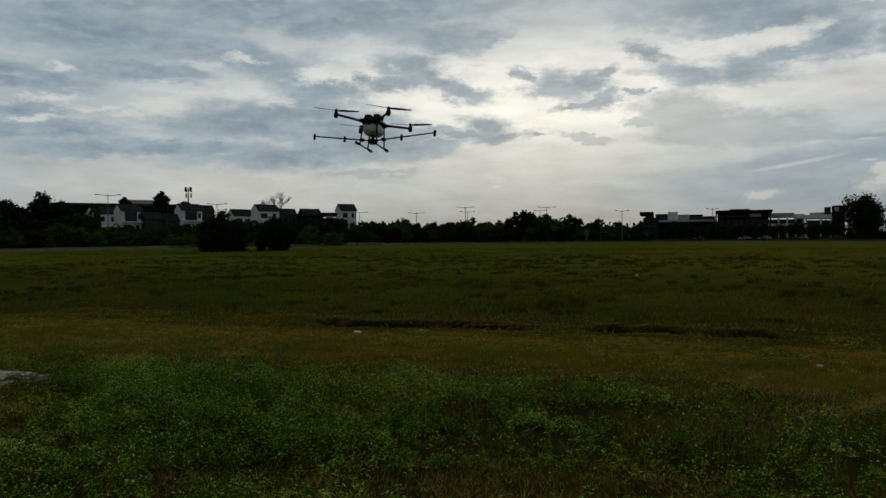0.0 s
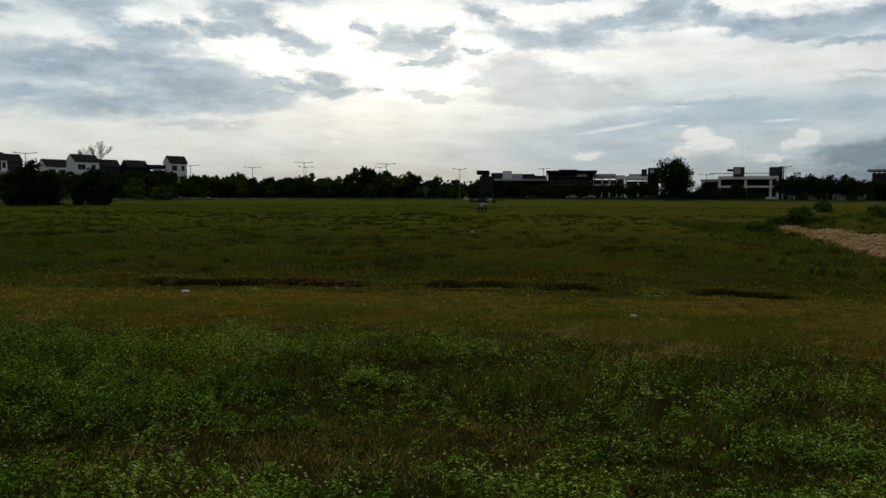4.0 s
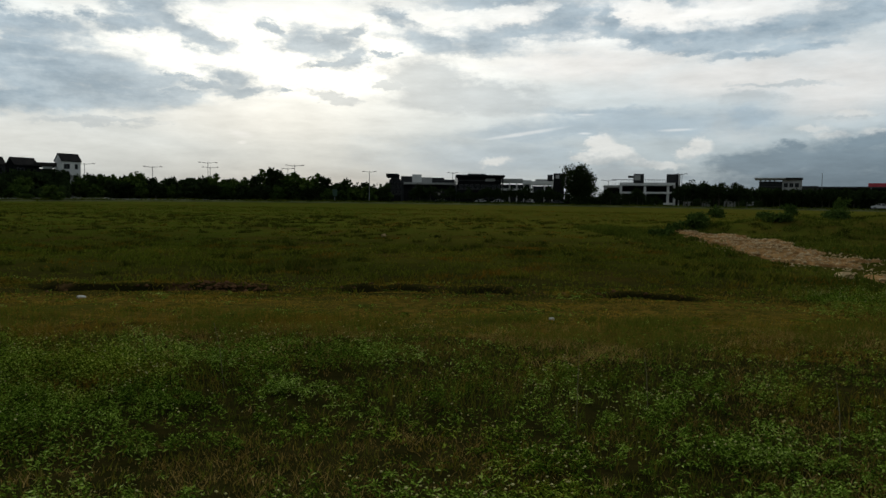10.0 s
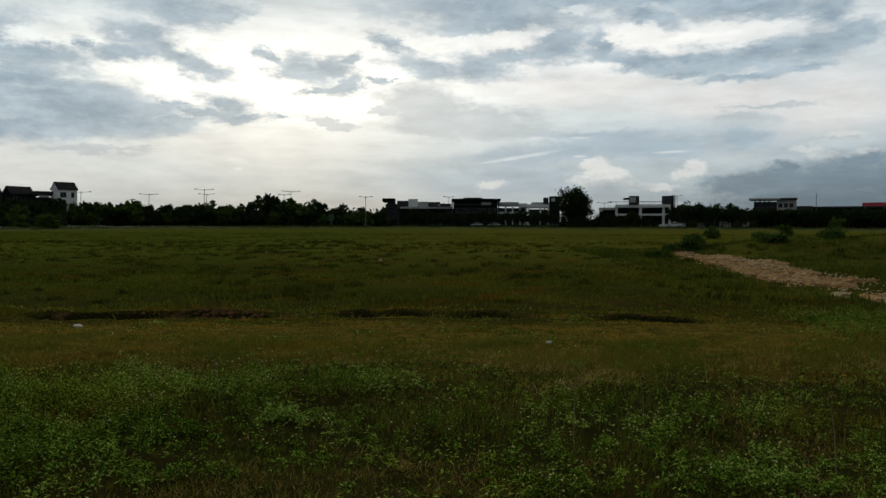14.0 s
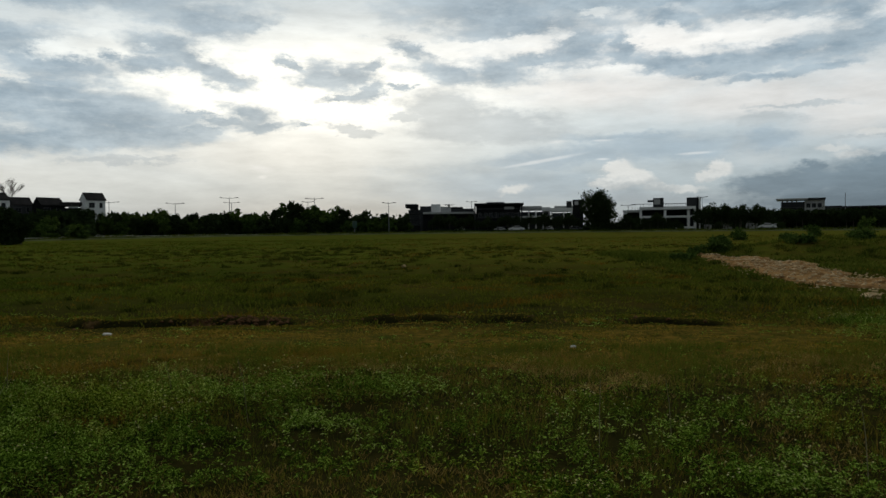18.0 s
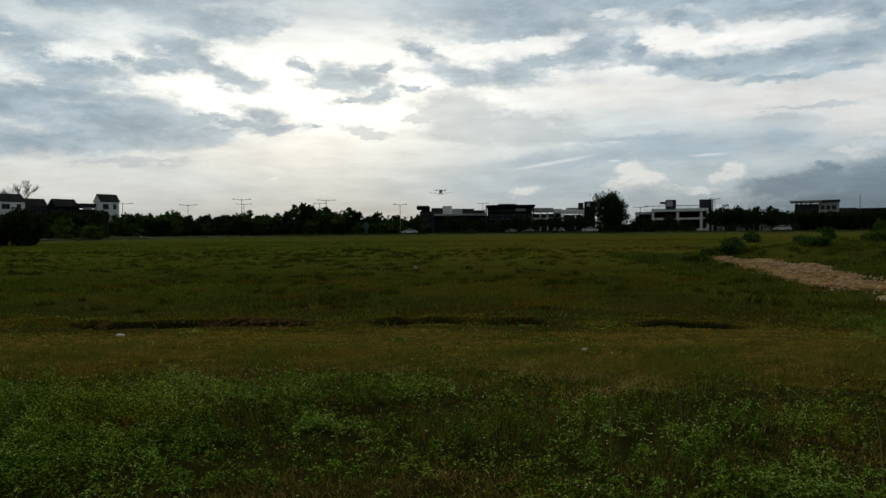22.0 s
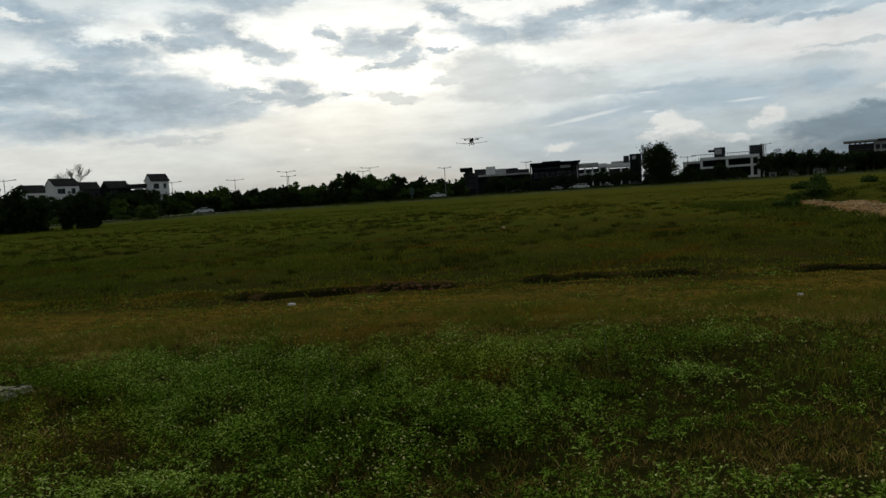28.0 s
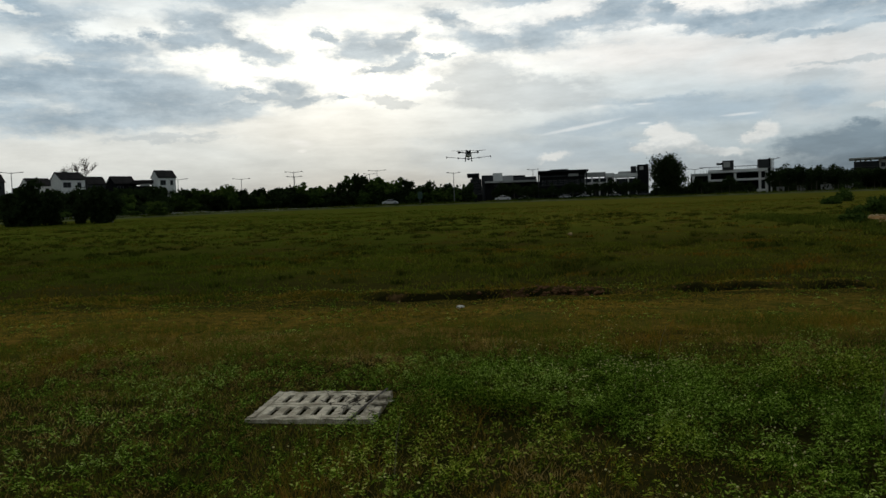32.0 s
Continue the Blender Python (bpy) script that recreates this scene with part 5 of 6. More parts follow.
def house(az0, az1, e_eave, e_top, d, wall, label, depth=9.0, storeys=2, turn=26.0, wins=2, dark_bay=False, open_end=None):
    """A house with a gabled tile roof, walls, gables and windows."""
    e_eave = max(e_eave, e_top - 0.52)
    azc = (az0 + az1) / 2
    s = Site("house", azc, d)
    full = s.x(az1) - s.x(az0)
    depth = min(depth, full * 0.75)
    w = (full - depth * math.sin(radians(turn))) / math.cos(radians(turn)) * 1.28
    s.ob.matrix_world = s.ob.matrix_world @ pose(depth * math.sin(radians(turn)) / 2, 0, 0, 0, 0, turn)
    ze, zt = s.z(e_eave), s.z(e_top)
    part("wall", boxed(-w / 2, w / 2, 0, depth, -1, ze, 0.02), wall, s.ob)
    h = zt - ze - 0.2
    rf = part("roof", gable_roof(w, depth, h), MAT_ROOF, s.ob)
    rf.matrix_basis = pose(0, depth / 2, ze)
    for x in (-w / 2, w / 2):
        bm = bmesh.new()
        a = [bm.verts.new(p) for p in ((x - 0.1, 0.05, ze - 0.02), (x - 0.1, depth - 0.05, ze - 0.02), (x - 0.1, depth / 2, ze + h - 0.05), (x + 0.1, 0.05, ze - 0.02), (x + 0.1, depth - 0.05, ze - 0.02), (x + 0.1, depth / 2, ze + h - 0.05))]
        for f in ((0, 2, 1), (3, 4, 5), (0, 1, 4, 3), (1, 2, 5, 4), (2, 0, 3, 5)):
            bm.faces.new([a[i] for i in f])
        part("gable", bm, wall, s.ob)
    fh = 2.9
    for k in range(storeys):
        z0 = ze - 2.1 - fh * k
        if z0 < 0.2:
            break
        if dark_bay and k == 0:
            part("bay", boxed(-w * 0.34, w * 0.22, -0.25, 0.1, z0 - 0.6, ze - 0.25, 0.02), MAT_GLASS, s.ob, "dark glazed balcony bay")
            add_window(s.ob, w * 0.29, w * 0.42, z0, z0 + 1.4, -0.04, 0)
            part("balcony", boxed(-w * 0.42, w * 0.48, -1.0, 0.0, z0 - 0.95, z0 - 0.65, 0.02), MAT_WHITE, s.ob)
            continue
        for i in range(wins):
            xc = -w / 2 + w * (i + 0.5) / wins
            ww = min(1.9, w / wins * 0.5) * (1.25 if i == 0 else 0.65)
            add_window(s.ob, xc - ww / 2, xc + ww / 2, z0, z0 + 1.35, -0.04, 1 if i == 0 else 0)
    return tagged(s.ob, label, "house", "houses beyond the road")


W_T = "white-rendered house with a dark tiled gable roof"
house(-27.75, -26.4, 2.5, 3.05, 214, MAT_WHITE, "tall white three-storey house with dark gable roof", 7.0, 3, wins=2)
s = Site("house", -28.35, 216)
s.block("wall", -29.05, -27.72, None, 1.95, MAT_DARKW, 0, 8)
s.block("roof", -29.15, -27.70, 2.1, 2.36, MAT_ROOF, -0.6, 8.6)
s.block("wall", -28.6, -28.0, 1.95, 2.1, MAT_WHITE, 0, 8, "white parapet strip")
tagged(s.ob, "low dark flat-roofed house wing", "house", "houses beyond the road")
house(-30.6, -29.05, 2.05, 2.68, 220, MAT_DARKW, "dark-walled house with a dark tiled gable roof", 9, 2)
s = Site("house", -30.2, 226)
s.block("wall", -31.2, -28.9, None, 1.95, MAT_DARKW, 0, 8)
s.block("roof", -31.3, -28.8, 1.95, 2.15, MAT_ROOF, -0.5, 8.5)
tagged(s.ob, "low dark house wing with a dark roof between gables", "house", "houses beyond the road")
house(-32.2, -30.9, 1.98, 2.68, 224, MAT_GREYW, "grey house with a dark tiled gable roof", 9, 2)
house(-34.0, -32.25, 2.2, 3.0, 218, MAT_WHITE, W_T, 9, 2)
house(-35.75, -34.15, 2.0, 2.62, 226, MAT_WHITE, W_T, 9, 2)
house(-39.45, -37.8, 2.35, 3.0, 214, MAT_WHITE, "white house with a dark glazed bay and gable roof", 8, 2, dark_bay=True)
house(-38.1, -36.9, 2.1, 2.9, 226, MAT_GREYW, "grey house with a dark tiled gable roof", 9, 2)
house(-41.85, -40.5, 1.75, 2.35, 212, MAT_GREYW, "low grey house with a dark tiled roof", 8, 1)
house(-40.4, -39.35, 1.7, 2.25, 213, MAT_GREYW, "low grey house with a dark tiled roof", 8, 1)
house(-43.5, -41.9, 2.2, 2.92, 212, MAT_WHITE, "white house with a dark glazed bay and gable roof", 8, 2, dark_bay=True)
house(-45.3, -43.45, 2.0, 2.7, 220, MAT_WHITE, W_T, 9, 2)
house(-46.3, -45.3, 1.75, 2.2, 222, MAT_GREYW, "low grey house with a dark tiled roof", 8, 1)
s = Site("long_hall", -44.9, 262)
s.block("wall", -47.6, -38.2, None, 2.72, MAT_DARKW, 0, 14)
s.block("roof", -47.8, -38.0, 2.72, 2.92, MAT_ROOF, -0.6, 14.6)
s.block("roof_light", -42.95, -40.75, 2.92, 3.22, MAT_SLAB, 1, 10, "raised pale roof section")
tagged(s.ob, "long dark hall with a flat roof on the rise", "hall")

# office A: stepped dark and white volumes with a cantilevered roof
s = Site("office_building", -2.0, 231)
s.block("wall", -4.43, -3.56, None, 1.78, MAT_DARKW, 0, 10, "dark glazed corner block")
s.block("roof", -4.66, -3.72, 1.95, 2.2, MAT_DARKW, -1.5, 10, "dark cantilevered roof slab")
s.block("wall", -4.3, -3.72, 1.77, 1.95, MAT_GREYW, 0.4, 9)
s.block("column", -3.52, -3.44, None, 1.9, MAT_GREYW, -0.6, 1.0, "grey full-height column")
s.block("wall", -3.54, -2.68, None, 2.03, MAT_GREYW, 0, 10, "grey rendered block")
s.block("wall", -2.67, -1.95, None, 2.18, MAT_WHITE, 0.3, 10, "white rendered upper block")
s.block("wall", -1.94, -1.14, None, 1.97, MAT_SLAB, 0.3, 10)
s.block("wall", -1.13, 0.64, None, 1.83, MAT_GREYW, 0.6, 10)
s.block("roof", -1.13, -0.2, 1.84, 1.96, MAT_DARKW, 1, 8)
s.block("canopy", -3.3, 0.66, 1.42, 1.56, MAT_SLAB, -2.2, 0.2, "pale terrace slab")
s.block("wall", -3.3, 0.86, None, 1.41, MAT_DARKW, -0.4, 0.2, "dark recessed glazing")
for e in (0.55, 1.0):
    s.block("floor_band", -4.45, -3.58, e, e + 0.06, MAT_GREYW, -0.15, 0.1)
for a in (-4.3, -4.08, -3.86, -3.64):
    for e in (0.65, 1.1, 1.48):
        add_window(s.ob, s.x(a - 0.08), s.x(a + 0.08), s.z(e), s.z(e + 0.26), -0.06, 0)
add_window(s.ob, s.x(-2.6), s.x(-2.0), s.z(1.16), s.z(1.36), -0.46, 2)
tagged(s.ob, "modern office block of dark and white volumes with a cantilevered roof", "office building")

# office B: dark box under a flat overhanging roof
s = Site("office_building", 2.5, 222)
s.block("wall", 0.8, 4.2, None, 2.02, MAT_DARKW, 0, 14)
s.block("roof", 0.68, 4.46, 2.06, 2.2, MAT_DARKW, -1.6, 15.0, "dark overhanging roof slab")
s.block("roof_light", 1.6, 3.0, 2.2, 2.31, MAT_GREYW, 2, 9)
for i in range(7):
    e = 0.35 + 0.23 * i
    s.block("louvre", 0.84, 4.16, e, e + 0.09, MAT_GREYW if i % 3 == 0 else MAT_DARKW, -0.3, 0.05)
for i in range(8):
    a = 0.98 + 0.42 * i
    for e in (0.46, 1.15):
        add_window(s.ob, s.x(a), s.x(a + 0.28), s.z(e), s.z(e + 0.32), -0.36, 1)
s.block("sign_board", 2.98, 3.72, 1.73, 1.93, MAT_SLAB, -0.5, -0.3, "blank pale sign board")
for a in (0.72, 4.3):
    s.block("column", a - 0.05, a + 0.05, None, 2.06, MAT_GREYW, -1.4, -1.0)
tagged(s.ob, "dark box-shaped office block under an overhanging flat roof", "office building")

# office B2: white bands
s = Site("office_building", 5.4, 236)
s.block("wall", 4.2, 6.5, None, 1.5, MAT_GLASS, 0.5, 10, "dark glazing")
s.block("parapet", 4.2, 5.85, 1.66, 1.95, MAT_SLAB, 0, 10)
s.block("parapet", 5.86, 6.5, 1.55, 1.85, MAT_WHITE, -0.3, 10)
s.block("floor_band", 4.2, 6.5, 1.05, 1.2, MAT_WHITE, -0.2, 10)
for a in (4.3, 4.85, 5.4, 5.95, 6.42):
    s.block("column", a - 0.05, a + 0.05, None, 1.66, MAT_WHITE, 0.0, 0.45)
tagged(s.ob, "low white office wing with bands of dark glazing", "office building")

# office C: white parapet and stair towers
s = Site("office_building", 7.7, 234)
s.block("wall", 6.55, 8.95, None, 1.4, MAT_GLASS, 0.5, 10, "dark glazing")
s.block("parapet", 6.5, 8.2, 1.52, 1.78, MAT_WHITE, -0.2, 10)
s.block("parapet", 6.8, 8.2, 1.8, 1.95, MAT_SLAB, 2, 10)
for a in (6.6, 7.5, 8.1):
    s.block("column", a - 0.05, a + 0.05, None, 1.52, MAT_WHITE, 0.0, 0.45)
s.block("floor_band", 6.5, 8.9, 0.8, 0.92, MAT_WHITE, -0.2, 10)
s.block("tower", 7.72, 8.12, 1.5, 2.3, MAT_GREYW, 1.0, 5, "grey stair tower")
s.block("tower", 8.18, 8.98, None, 2.38, MAT_DARKW, -0.5, 5, "dark stair tower")
add_window(s.ob, s.x(8.32), s.x(8.62), s.z(1.98), s.z(2.26), -0.56, 0)
s.block("sign_board", 8.34, 8.6, 2.0, 2.24, MAT_SLAB, -0.75, -0.6, "blank pale square panel")
tagged(s.ob, "white office block with a dark stair tower", "office building")

# office D: open white concrete decks
s = Site("parking_building", 14.6, 226)
s.block("core", 11.9, 17.3, None, 1.55, MAT_DARKW, 4, 14, "dark interior behind the open decks")
s.block("deck", 11.9, 13.15, 1.36, 1.5, MAT_SLAB, 0, 14)
s.block("deck", 13.1, 17.1, 1.52, 1.74, MAT_WHITE, -0.4, 14)
s.block("deck", 13.1, 17.0, 0.92, 1.06, MAT_WHITE, -0.2, 14)
s.block("deck", 13.1, 17.1, 0.1, 0.26, MAT_WHITE, -0.2, 14)
for a in (12.1, 13.2, 14.95, 16.6, 17.05):
    s.block("column", a - 0.09, a + 0.09, None, 1.52, MAT_WHITE, 0.0, 0.6)
for i in range(22):
    a = 12.6 + i * 0.2
    s.block("baluster", a - 0.012, a + 0.012, 1.74 if a > 13.1 else 1.5, 1.95 if a > 13.1 else 1.72, MAT_STEEL, 0.0, 0.1)
s.block("handrail", 12.5, 16.7, 1.93, 1.97, MAT_STEEL, 0.0, 0.12)
s.block("tower", 14.1, 14.85, 1.7, 2.38, MAT_GREYW, -0.6, 3, "grey lift tower")
s.block("sign_board", 14.16, 14.6, 1.9, 2.28, MAT_SLAB, -0.85, -0.7, "pale panel on the lift tower")
s.block("arm", 13.7, 14.1, 2.1, 2.24, MAT_DARKW, 0, 2)
s.block("tower", 16.5, 17.45, None, 2.38, MAT_DARKW, 0.8, 4, "dark stair tower")
s.block("wall", 16.5, 17.2, 1.75, 2.36, MAT_GREYW, -0.4, 0.7)
s.block("column", 17.3, 17.4, None, 2.4, MAT_WHITE, -0.6, 0.0, "white vertical fin")
tagged(s.ob, "white open-deck parking building with stair towers", "parking building")

# office E and the long low building to the east
s = Site("office_building", 24.3, 275)
s.block("roof", 22.5, 24.5, 2.0, 2.1, MAT_SLAB, -3, 10, "pale overhanging canopy roof")
s.block("roof", 24.4, 25.6, 2.0, 2.12, MAT_GREYW, -1, 12)
s.block("wall", 22.8, 24.3, None, 1.86, MAT_GLASS, 0.5, 10, "dark glazed front")
s.block("wall", 24.3, 25.55, None, 1.98, MAT_SLAB, 0, 12, "pale rendered block")
for e in (1.0, 1.45):
    for a in (24.4, 24.75, 25.1):
        add_window(s.ob, s.x(a), s.x(a + 0.26), s.z(e), s.z(e + 0.3), -0.06, 1)
s.block("wall", 25.55, 26.6, None, 1.55, MAT_GREYW, 1, 10)
for a in (22.9, 23.2, 23.5, 23.8):
    s.block("fin", a - 0.05, a + 0.05, 1.86, 2.0, MAT_SLAB, -0.5, 0.4)
for e in (1.1, 1.45):
    s.block("floor_band", 22.8, 24.3, e, e + 0.06, MAT_GREYW, 0.2, 0.5)
tagged(s.ob, "pale grey office block with a dark glazed front and canopy roof", "office building")
s = Site("long_hall", 29.0, 290)
s.block("wall", 25.9, 34.0, None, 1.4, MAT_DARKW, 0, 14)
s.block("roof", 25.8, 34.2, 1.4, 1.5, MAT_GREYW, -1, 15)
tagged(s.ob, "long low hall with a pale flat roof", "hall")
s = Site("sign_hoarding", 30.3, 262)
s.block("board", 29.55, 31.0, 1.5, 1.74, MAT_RED, 0, 0.3, "plain red board")
s.block("post", 29.7, 29.75, None, 1.5, MAT_STEEL, 0.05, 0.25)
s.block("post", 30.8, 30.85, None, 1.5, MAT_STEEL, 0.05, 0.25)
tagged(s.ob, "red sign hoarding on posts over the roofs", "sign")
s = Site("road_sign", -8.6, 203)
s.block("board", -8.75, -8.4, 0.4, 0.95, MAT_GREENS, 0, 0.1, "plain green board")
s.block("post", -8.62, -8.56, None, 0.35, MAT_STEEL, 0, 0.1)
tagged(s.ob, "green road sign board beside the far road", "road sign")
# low white walls and shop fronts under the trees
for a0, a1, e, d in ((17.7, 18.2, 0.36, 228), (19.0, 19.6, 0.42, 230), (20.5, 21.3, 0.55, 229), (22.0, 22.5, 0.4, 231), (-29.0, -27.6, 0.1, 196)):
    s = Site("low_wall", (a0 + a1) / 2, d)
    s.block("wall", a0, a1, None, e - 0.08, MAT_SLAB, 0, 0.4)
    s.block("coping", a0 - 0.02, a1 + 0.02, e - 0.08, e, MAT_SLAB, -0.1, 0.5)
    tagged(s.ob, "low white wall showing under the trees", "wall", "white walls by the road")


# ---------------------------------------------------------------- street lamps, masts
def street_lamp(az, elt, d, arm=2.0, turn=0.0, sag=0.0):
    x, y = polar(az, d)
    th = empty("street_lamp", pose(x, y, gz(x, y) - 0.1, 0, 0, -az + turn))
    h = rise(elt, d) - gz(x, y)
    part("pole", tube(bmesh.new(), (0, 0, 0), (0, 0, h), 0.12, 0.07, 10), MAT_STEEL, th)
    for sgn in (-1, 1):
        p = part("arm", tube(bmesh.new(), (0, 0, h - 0.35), (sgn * arm, 0, h - 0.1 + sag), 0.07, 0.05, 6), MAT_STEEL, th)
        part("lamp_head", box(bmesh.new(), sgn * arm - 0.35, sgn * arm + 0.35, -0.16, 0.16, h - 0.19 + sag, h - 0.02 + sag, 0.03), MAT_GREYW, p)
    return tagged(th, "grey double-armed street lamp along the far road", "street lamp", "street lamps")


for az, elt, d, arm in [(-44.0, 3.6, 186, 2.4), (-36.6, 3.05, 196, 2.1), (-26.05, 2.45, 226, 2.3), (-21.65, 2.38, 226, 2.2), (-17.86, 2.8, 225, 2.35), (-17.7, 2.45, 240, 2.1),
                        (-11.6, 2.75, 226, 2.4), (-12.1, 2.5, 238, 1.6), (-5.96, 2.4, 202, 1.55), (0.45, 2.42, 240, 1.5), (12.3, 1.95, 240, 2.0), (17.55, 2.45, 232, 1.2)]:
    street_lamp(az, elt, d, arm)
x, y = polar(-38.62, 262)
th = empty("phone_mast", pose(x, y, gz(x, y), 0, 0, 38))
h = rise(4.15, 262) - gz(x, y)
part("pole", tube(bmesh.new(), (0, 0, -0.3), (0, 0, h), 0.35, 0.18, 10), MAT_STEEL, th)
for i in range(6):
    z = h - 0.75 - 2.0 * (i > 3)
    c, sn = math.cos(i * 1.6 + 0.5), math.sin(i * 1.6 + 0.5)
    p = part("bracket", tube(bmesh.new(), (0, 0, z), (c * 1.1, sn * 1.1, z), 0.07, 0.07, 6), MAT_STEEL, th)
    part("antenna", box(bmesh.new(), c * 1.1 - 0.22, c * 1.1 + 0.22, sn * 1.1 - 0.15, sn * 1.1 + 0.15, z - 0.7, z + 0.9, 0.04), MAT_GREYW, p)
tagged(th, "tall grey telephone mast with antenna panels", "mast")
x, y = polar(26.78, 265)
th = empty("flagpole", pose(x, y, gz(x, y)))
part("pole", tube(bmesh.new(), (0, 0, -0.3), (0, 0, rise(2.42, 265) - gz(x, y)), 0.14, 0.08, 8), MAT_STEEL, th)
tagged(th, "thin tall bare metal mast", "mast")


# ---------------------------------------------------------------- cars
def car(m, paint, label):
    """A saloon car seen from its side, along x."""
    th = empty("car", m)
    bm = bmesh.new()
    prof = [(-2.15, 0.35), (-2.2, 0.75), (-1.9, 0.92), (-1.35, 0.98), (-0.75, 1.42), (0.55, 1.45), (1.25, 0.98), (2.0, 0.85), (2.2, 0.6), (2.15, 0.35)]
    a = [bm.verts.new((x, -0.85, z)) for x, z in prof]
    b = [bm.verts.new((x, 0.85, z)) for x, z in prof]
    bm.faces.new(a)
    bm.faces.new(b[::-1])
    for i in range(len(prof)):
        j = (i + 1) % len(prof)
        bm.faces.new((a[j], a[i], b[i], b[j]))
    bmesh.ops.bevel(bm, geom=list(bm.edges), offset=0.06, segments=2, affect="EDGES", profile=0.5)
    bmesh.ops.recalc_face_normals(bm, faces=bm.faces)
    part("body", bm, paint, th)
    for x0, x1 in ((-1.05, -0.1), (0.0, 0.85)):
        part("side_window", boxed(x0, x1, -0.87, 0.87, 1.02, 1.32, 0.03), MAT_GLASS, th)
    for x in (-1.35, 1.35):
        for y in (-0.8, 0.8):
            w = part("wheel", tube(bmesh.new(), (x, y - 0.1, 0.32), (x, y + 0.1, 0.32), 0.32, 0.32, 16), MAT_RUBBER, th)
            part("rim", tube(bmesh.new(), (x, y - 0.11, 0.32), (x, y + 0.11, 0.32), 0.19, 0.19, 12), MAT_STEEL, w)
    for x, y in ((2.12, -0.6), (2.12, 0.6)):
        part("headlight", boxed(x - 0.05, x + 0.08, y - 0.16, y + 0.16, 0.66, 0.78, 0.02), MAT_WHITE, th)
    return tagged(th, label, "car", "cars on the far road")


def road_pose(x, y_off, turn=0.0):
    az = math.degrees(math.atan2(x, 205))
    d = road_d(az) + y_off
    px, py = polar(az, d)
    return pose(px, py, gz(px, py) + (0.43 if abs(y_off) < 5 else 0.16), 0, 0, -az + turn)


MOVING = [car(road_pose(230, -1.6, 180), MAT_CARW, "white saloon car driving along the far road"),
          car(road_pose(300, -1.7, 180), MAT_CARW, "white saloon car slowing down on the far road"),
          car(road_pose(340, -1.7, 180), MAT_CARW, "white saloon car driving along the far road")]
for x, off, pm, lab in [
                        (9.5, 7.5, MAT_CARW, "white car parked before the dark offices"), (14.5, 7.5, MAT_CARW, "white car parked before the dark offices"), (22.5, 8, MAT_CARW, "white car parked before the white offices"),
                        (30.5, 7.8, MAT_CARD, "dark car parked before the white offices"), (41.5, 8, MAT_CARW, "white car parked by the big tree"), (-1.5, 8.5, MAT_CARW, "white car parked before the dark offices"),
                        (56, 9, MAT_CARW, "white car parked before the open decks")]:
    car(road_pose(x, off, 0), pm, lab)


